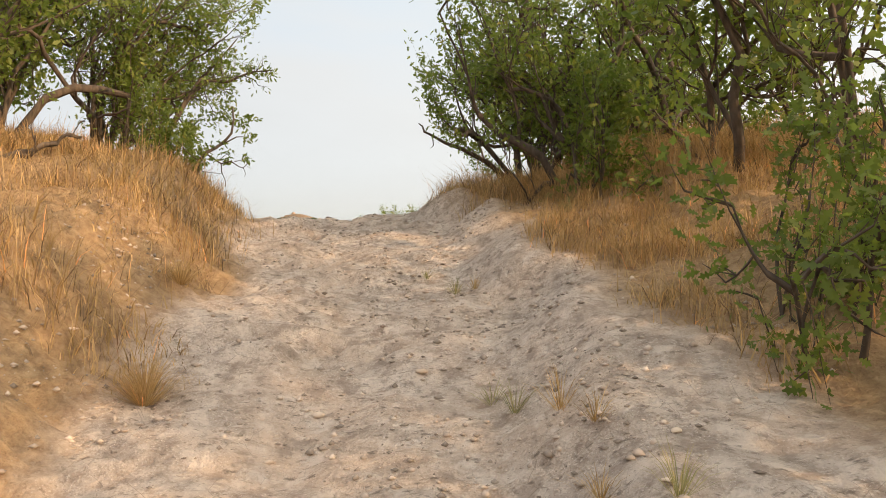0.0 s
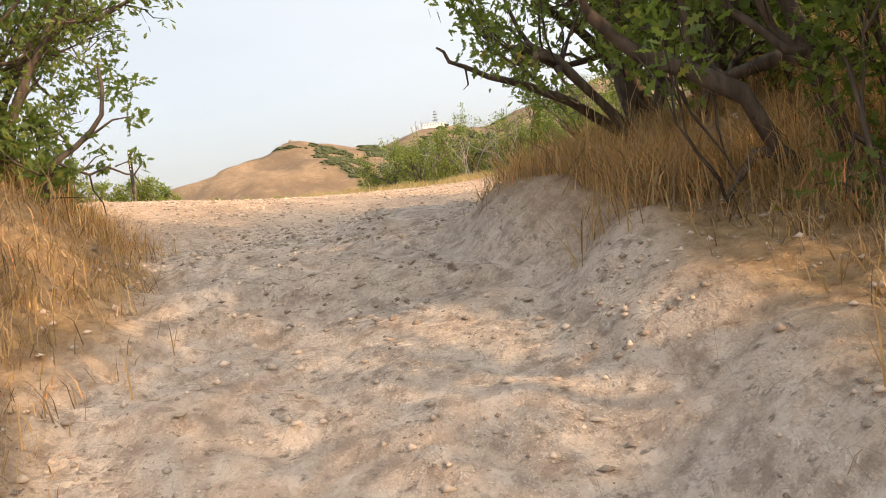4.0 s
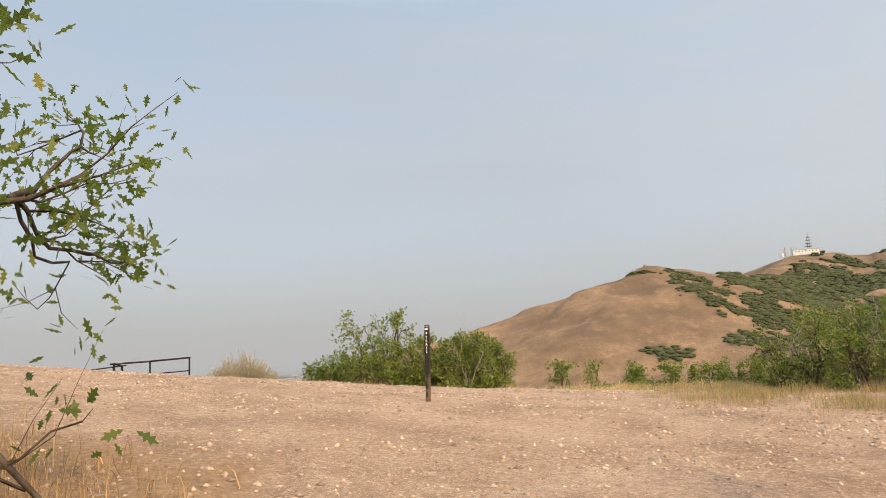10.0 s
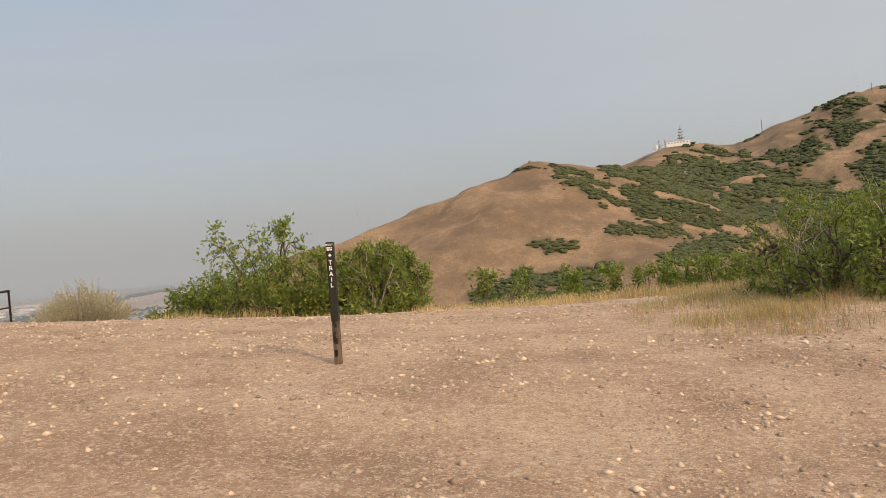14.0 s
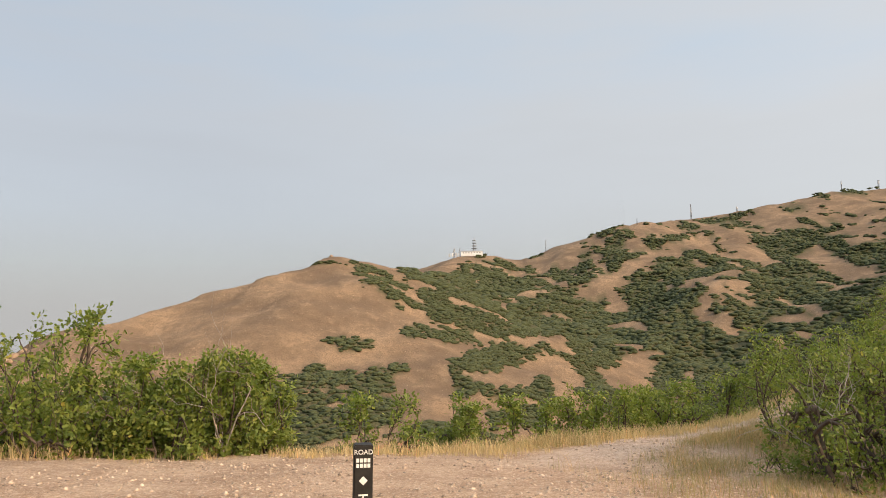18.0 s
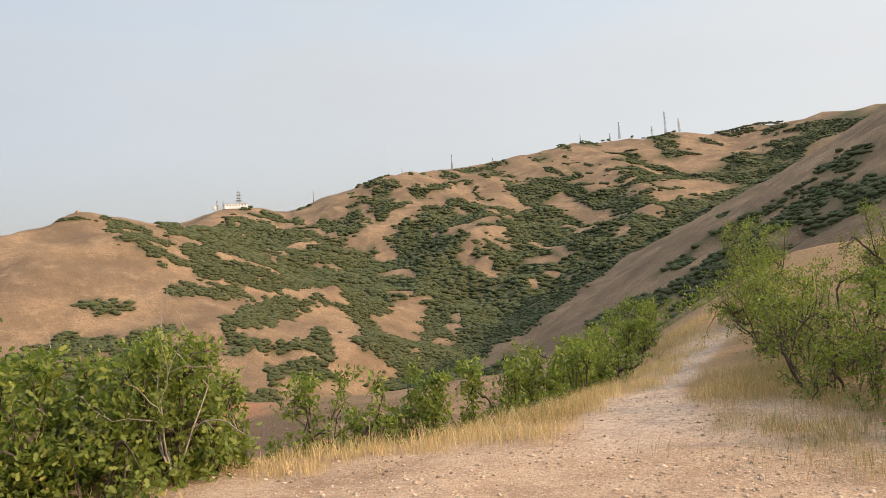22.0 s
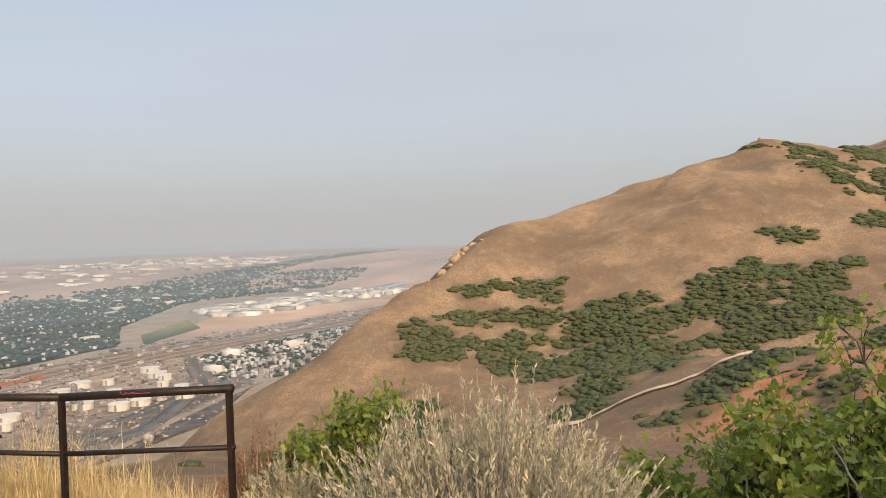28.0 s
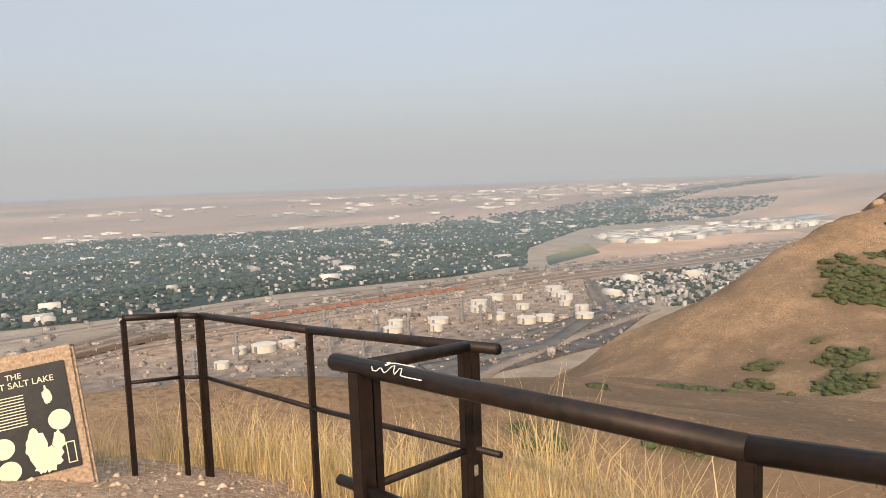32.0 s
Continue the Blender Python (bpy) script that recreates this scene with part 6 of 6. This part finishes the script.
def box_field(name, xy, size, height, mat, label, category, seed, turn=0.15):
    """Many far houses as one piece of stuff: walls and a low pitched or flat top."""
    r = np.random.default_rng(seed)
    n = len(xy)
    a = turn + (r.random(n) < 0.5) * np.pi / 2
    sx, sy, h = r.uniform(*size, n) / 2, r.uniform(*size, n) / 2 * 0.75, r.uniform(*height, n)
    base = np.array([(-1, -1), (1, -1), (1, 1), (-1, 1)], float)
    x, y = base[None, :, 0] * sx[:, None], base[None, :, 1] * sy[:, None]
    X, Y = x * np.cos(a)[:, None] - y * np.sin(a)[:, None] + xy[:, :1], x * np.sin(a)[:, None] + y * np.cos(a)[:, None] + xy[:, 1:]
    z0 = (plain(xy[:, 0], xy[:, 1]) + 1.0)[:, None] + np.zeros((1, 4))
    lo = np.stack([X, Y, z0 - 1], -1)
    hi = np.stack([X, Y, z0 + h[:, None]], -1)
    ends = np.stack([(hi[:, 0] + hi[:, 3]) / 2, (hi[:, 1] + hi[:, 2]) / 2], 1) + np.array([0, 0, 1]) * (0.35 * sy * (sy < 8))[:, None, None]
    v = np.concatenate([lo, hi, ends], 1).reshape(-1, 3)
    b = (np.arange(n) * 10)[:, None]
    q = np.concatenate([b + np.array(f) for f in ([0, 1, 5, 4], [1, 2, 6, 5], [2, 3, 7, 6], [3, 0, 4, 7], [4, 5, 9, 8], [6, 7, 8, 9])])
    t = np.concatenate([b + np.array(f) for f in ([5, 6, 9], [7, 4, 8])])
    return tagged(new(name, np_mesh(name, v, [q, t], mat)), label, category, kind="stuff")


def inside(corners):
    c = np.array(corners, float)
    def keep(x, y):
        k = np.zeros(x.shape, bool)
        for (x0, y0), (x1, y1) in zip(c, np.roll(c, -1, 0)):
            k ^= ((y0 > y) != (y1 > y)) & (x < (x1 - x0) * (y - y0) / (y1 - y0 + 1e-9) + x0)
        return k.astype(float)
    return keep


SUBURB = [(-935, -420), (-950, 35), (-1013, 246), (-1015, 499), (-1060, 655), (-1290, 800), (-1600, 1150), (-1900, 1600), (-2120, 2070), (-2330, 2950), (-2450, 2950), (-2180, 1900), (-2150, 900), (-2285, 211), (-2290, -700), (-1400, -700)]
FAR_SUBURB = [(-2254, 1027), (-2162, 1314), (-2046, 1650), (-1916, 1944), (-1793, 2078), (-1680, 1918), (-1680, 1796), (-1617, 1543), (-1639, 1301), (-1610, 1146), (-1694, 1080), (-1900, 950)]
TOWN = [(-850, 640), (-873, 862), (-876, 1040), (-763, 1000), (-640, 600), (-680, 545), (-787, 600)]
FAR_EDGE = [(-2300, -600), (-2300, 900), (-2250, 2000), (-2800, 3200), (-3100, 1500), (-2900, -600)]
r_ = np.random.default_rng(51)
for nm_, poly_, n_, bx_ in (("suburb", SUBURB, 42000, (-2500, -930, -700, 2950)), ("far_suburb", FAR_SUBURB, 4200, (-2260, -1600, 940, 2080)), ("town", TOWN, 1900, (-880, -600, 500, 1040))):
    xy_ = scatter(n_, bx_, lambda x, y: inside(poly_)(x, y) * np.clip(0.75 + 0.4 * fnoise(x / 130, y / 130, 2), 0, 1), 61)
    rad_ = r_.uniform(3, 6, len(xy_)) * (0.75 if nm_ == "town" else 1)
    cen_ = np.column_stack([xy_, plain(xy_[:, 0], xy_[:, 1]) + 1.0 + rad_ * 0.4])
    tagged(new(nm_ + "_trees", blob_mesh("trees", cen_, rad_, 0.6, TOWN_TREE, 62, 0 + (nm_ == "town"), 0.2)), "dark green street trees of the valley " + nm_.replace("_", " "), "trees", kind="stuff")
    xy_ = scatter(n_ // (5 if n_ > 3000 else 2), bx_, inside(poly_), 63)
    box_field(nm_ + "_houses", xy_, (3, 6.5), (2.5, 4.5), HOUSE_M, "pale roofs of houses between the valley trees", "houses", 64)
    xy_ = scatter(n_ // 260, bx_, inside(poly_), 65)
    box_field(nm_ + "_halls", xy_, (12, 32), (5, 7), ROOF_WHITE, "larger white-roofed halls in the valley", "buildings", 66)
xy_ = scatter(1100, (-3400, -2250, -600, 3200), lambda x, y: inside(FAR_EDGE)(x, y) * np.clip(0.5 + 1.2 * fnoise(x / 160, y / 500, 2), 0.05, 1), 67)
box_field("far_warehouses", xy_, (12, 60), (3, 6), ROOF_WHITE, "white warehouse roofs at the edge of the plain", "buildings", 68, 0.05)
xy_ = scatter(260, (-1500, -1150, 980, 1700), inside([(-1200, 990), (-1400, 1000), (-1480, 1600), (-1250, 1700)]), 69)
box_field("near_warehouses", xy_, (12, 48), (5, 8), ROOF_WHITE, "white warehouses beyond the rail yard", "buildings", 70)
YARD_AREA = [(-470, -250), (-430, 60), (-500, 260), (-540, 420), (-640, 560), (-850, 640), (-900, 480), (-860, 250), (-760, 20), (-720, -250)]
CORRIDOR = [(-700, -300), (-760, 20), (-860, 250), (-900, 480), (-930, 700), (-960, 1200), (-1060, 1250), (-1030, 700), (-980, 420), (-960, 150), (-880, -300)]
YARD_PLANT = simple("yard_plant", (0.07, 0.06, 0.055), (0.36, 0.31, 0.27), 0.3, 0.8, bump_s=0, random_by="island", vary=1.2)
xy_ = scatter(3600, (-960, -430, -250, 640), inside(YARD_AREA), 71)
box_field("yard_sheds", xy_, (1.2, 4.5), (0.5, 2.2), YARD_PLANT, "low sheds, pipes and plant of the refinery yard", "buildings", 72)
xy_ = scatter(120, (-960, -430, -250, 640), inside(YARD_AREA), 73)
box_field("yard_halls", xy_, (6, 13), (1.5, 4), YARD_PLANT, "grey and pale halls in the refinery yard", "buildings", 74, 0.9)
xy_ = scatter(1500, (-1060, -700, -300, 1250), inside(CORRIDOR), 75)
box_field("rail_yard_wagons", xy_, (2, 12), (0.8, 2.6), YARD_PLANT, "parked wagons and sheds along the tracks", "wagons", 76, 1.75)

patch("field", SUBURB, simple("suburb_lawns", (0.045, 0.058, 0.044), (0.085, 0.092, 0.072), 0.02, 0.95, bump_s=0), "green-grey lawns and streets of the suburb", 0.2)
patch("field", [(-1130, 740), (-1270, 930), (-1120, 850), (-1030, 680)], GREEN_FIELD, "pale green field beside the suburb")
patch("field", [(-940, 640), (-1000, 655), (-1280, 1010), (-1180, 1420), (-960, 1300), (-930, 900)], TAN_FIELD, "bare tan field beside the rail yard", 0.3)
patch("field", YARD_AREA, YARD, "pale bare ground of the tank farm", 0.3)
strip("water", [(-1318, 1385), (-1500, 1900), (-1750, 2560)], 60, WATER_M, "grey strip of still water", "water")
for k_, off_ in enumerate((-26, -12, 0, 13, 26, 38, 50, 63, 78, 92)):
    strip("rail_track", [(-690 - off_, -300), (-692 - off_, -53), (-783 - off_, 56), (-815 - off_, 198), (-856 - off_, 422), (-905 - off_, 628), (-930 - off_, 972), (-965 - off_, 1263), (-1000 - off_, 1700)], 5, BALLAST if k_ % 2 == 0 else PALE_ROAD, "brown railway tracks across the valley", "railway", 0.5 + 0.06 * k_)
strip("road", [(-860, -300), (-868, -70), (-945, 161), (-958, 565), (-945, 869), (-1010, 1260)], 16, PALE_ROAD, "pale highway along the suburb", "road", 0.9)
strip("road", [(-838, 640), (-760, 575), (-676, 530)], 26, ASPHALT, "dark road bending round the tank farm", "road", 0.9)
strip("road", [(-676, 530), (-620, 406), (-588, 339), (-538, 251), (-500, 120), (-490, -200)], 12, ASPHALT, "dark road along the tank farm", "road", 1.0)
strip("road", [(-640, 560), (-580, 420), (-520, 300), (-450, 200), (-420, 0)], 14, PALE_ROAD, "pale road at the foot of the hill", "road", 0.9)

strip("road", [(-551, 250), (-551, 319), (-560, 375), (-631, 465), (-690, 590)], 15, ASPHALT, "dark embankment road through the tank farm", "road", 1.6)
for off_ in (0, 24):
    strip("road", [(-872 + off_, 640), (-790 + off_, 585), (-700 + off_, 530), (-668 + off_, 505)], 9, BALLAST, "dark double levee beside the tank farm", "road", 1.8)


def train(x0, y0, x1, y1, n, mat, label):
    ob = thing("freight_train", label, "train", pose(x0, y0, FLOOR + 1))
    a = math.degrees(math.atan2(y1 - y0, x1 - x0))
    for k in range(n):
        t = k / n
        box_part("wagon", (-8, 8, -1.6, 1.6, 0.3, 4.2), mat, ob, m=pose((x1 - x0) * t, (y1 - y0) * t, 0, 0, 0, a))


RUST_WAGON = simple("rust_wagon", (0.22, 0.09, 0.05), (0.34, 0.17, 0.10), 0.2, 0.8, bump_s=0)
train(-830, 150, -890, 470, 17, RUST_WAGON, "rusty red freight wagons standing in the yard")
train(-720, -40, -800, 90, 8, BALLAST, "dark tank wagons standing in the yard")

TANKS = [(-739, 400), (-777, 420), (-793, 450), (-780, 474), (-725, 448), (-655, 410), (-770, 527), (-715, 497), (-676, 492), (-655, 432), (-707, 336), (-672, 318), (-719, 294), (-691, 280), (-682, 153), (-684, 132), (-688, 175), (-690, 395), (-807, 543), (-640, 110), (-745, 520), (-640, 470)]
first = None
for k_, (x_, y_) in enumerate(TANKS):
    m_ = pose(x_, y_, FLOOR)
    if first is None:
        first = thing("storage_tank", "white cylindrical oil storage tank on pale ground", "tank", m_, "tanks of the tank farm")
        bm_ = bmesh.new()
        bmesh.ops.create_cone(bm_, cap_ends=True, segments=28, radius1=9.5, radius2=9.5, depth=6.5, matrix=pose(0, 0, 2.75))
        part("shell", (bm_, TANK_WHITE), first)
        bm_ = bmesh.new()
        bmesh.ops.create_cone(bm_, cap_ends=True, segments=28, radius1=9.7, radius2=0.8, depth=0.8, matrix=pose(0, 0, 6.4))
        part("roof", (bm_, TANK_WHITE), first)
        box_part("stair", (-1, 1, -10.3, -9.4, 0, 6), STEEL, first, m=pose(0, 0, 0, 0, 0, 40))
    else:
        s_ = (0.8, 1.0, 1.15, 0.65)[k_ % 4]
        copy_thing(first, m_).scale = (s_, s_, (1.0, 0.9, 1.1)[k_ % 3])


def column(x, y, h, r, seed):
    ob = thing("refinery_column", "grey refinery column with platforms in the yard", "tower", pose(x, y, FLOOR), "refinery columns")
    bm = bmesh.new()
    bmesh.ops.create_cone(bm, cap_ends=True, segments=10, radius1=r, radius2=r * 0.85, depth=h, matrix=pose(0, 0, h / 2))
    part("shell", (bm, STEEL), ob)
    for k in range(3):
        bm = bmesh.new()
        bmesh.ops.create_cone(bm, cap_ends=True, segments=10, radius1=r * 1.7, radius2=r * 1.7, depth=0.4, matrix=pose(0, 0, h * (0.35 + 0.28 * k)))
        part("platform", (bm, STEEL), ob)


for k_ in range(9):
    column(-650 + 40 * r_.normal(), 220 + 55 * r_.normal(), r_.uniform(12, 34), r_.uniform(1.2, 2.4), k_)
for k_ in range(6):
    column(-688 + 10 * r_.normal(), 378 + 10 * r_.normal(), r_.uniform(12, 26), r_.uniform(1.2, 2.2), k_)

# dirt track on the facing spur
def hill_track():
    t = np.linspace(0, 1, 60)
    key = np.linspace(0, 1, len(TRACK))
    x, y = np.interp(t, key, [p[0] for p in TRACK]), np.interp(t, key, [p[1] for p in TRACK])
    x, y = x + 0.8 * fnoise(t * 9, t * 0, 2), y + 1.2 * fnoise(t * 9 + 5, t * 0 + 3, 2)
    z = land(x, y) + 0.5
    w = 1.9
    v = np.concatenate([np.column_stack([x, y - w, z]), np.column_stack([x, y + w, z + 0.3])])
    i = np.arange(59)
    tagged(new("road", np_mesh("road", v, [np.column_stack([i, i + 1, i + 61, i + 60])], simple("track_dirt", (0.42, 0.32, 0.22), (0.54, 0.42, 0.31), 0.3, 0.95, bump_s=0.3), True)), "pale dirt track along the scrubby spur", "track", kind="structure")


hill_track()

# ---- imitated smoke haze over the valley: thin glowing veils that thicken with distance ----
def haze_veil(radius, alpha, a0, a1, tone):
    m, nt, bs = nodes_of("haze_glow")
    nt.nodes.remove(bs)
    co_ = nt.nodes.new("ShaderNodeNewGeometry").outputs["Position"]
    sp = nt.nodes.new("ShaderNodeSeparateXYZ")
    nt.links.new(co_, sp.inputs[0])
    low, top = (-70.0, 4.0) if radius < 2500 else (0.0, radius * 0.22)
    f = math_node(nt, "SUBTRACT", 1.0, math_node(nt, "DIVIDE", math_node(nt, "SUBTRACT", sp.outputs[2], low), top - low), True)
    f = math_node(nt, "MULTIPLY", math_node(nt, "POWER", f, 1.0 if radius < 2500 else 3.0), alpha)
    # an even glow mixed with transparency takes the place of scattered light
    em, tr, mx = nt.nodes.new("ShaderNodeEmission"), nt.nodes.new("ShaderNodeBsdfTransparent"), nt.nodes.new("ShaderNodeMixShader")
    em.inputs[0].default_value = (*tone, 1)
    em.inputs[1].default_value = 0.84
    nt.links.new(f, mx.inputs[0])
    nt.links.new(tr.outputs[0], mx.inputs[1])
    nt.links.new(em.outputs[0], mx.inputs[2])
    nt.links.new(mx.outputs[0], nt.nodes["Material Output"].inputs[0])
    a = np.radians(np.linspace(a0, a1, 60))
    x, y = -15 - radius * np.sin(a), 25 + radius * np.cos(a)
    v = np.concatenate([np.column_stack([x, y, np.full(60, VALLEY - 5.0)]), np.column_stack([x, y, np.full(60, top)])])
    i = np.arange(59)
    ob = new("haze_glow_sheet", np_mesh("haze_glow_sheet", v, [np.column_stack([i, i + 1, i + 61, i + 60])], m))
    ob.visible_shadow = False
    return tagged(ob, "glowing see-through sheet that imitates grey haze over the distant valley", "haze", kind="structure")


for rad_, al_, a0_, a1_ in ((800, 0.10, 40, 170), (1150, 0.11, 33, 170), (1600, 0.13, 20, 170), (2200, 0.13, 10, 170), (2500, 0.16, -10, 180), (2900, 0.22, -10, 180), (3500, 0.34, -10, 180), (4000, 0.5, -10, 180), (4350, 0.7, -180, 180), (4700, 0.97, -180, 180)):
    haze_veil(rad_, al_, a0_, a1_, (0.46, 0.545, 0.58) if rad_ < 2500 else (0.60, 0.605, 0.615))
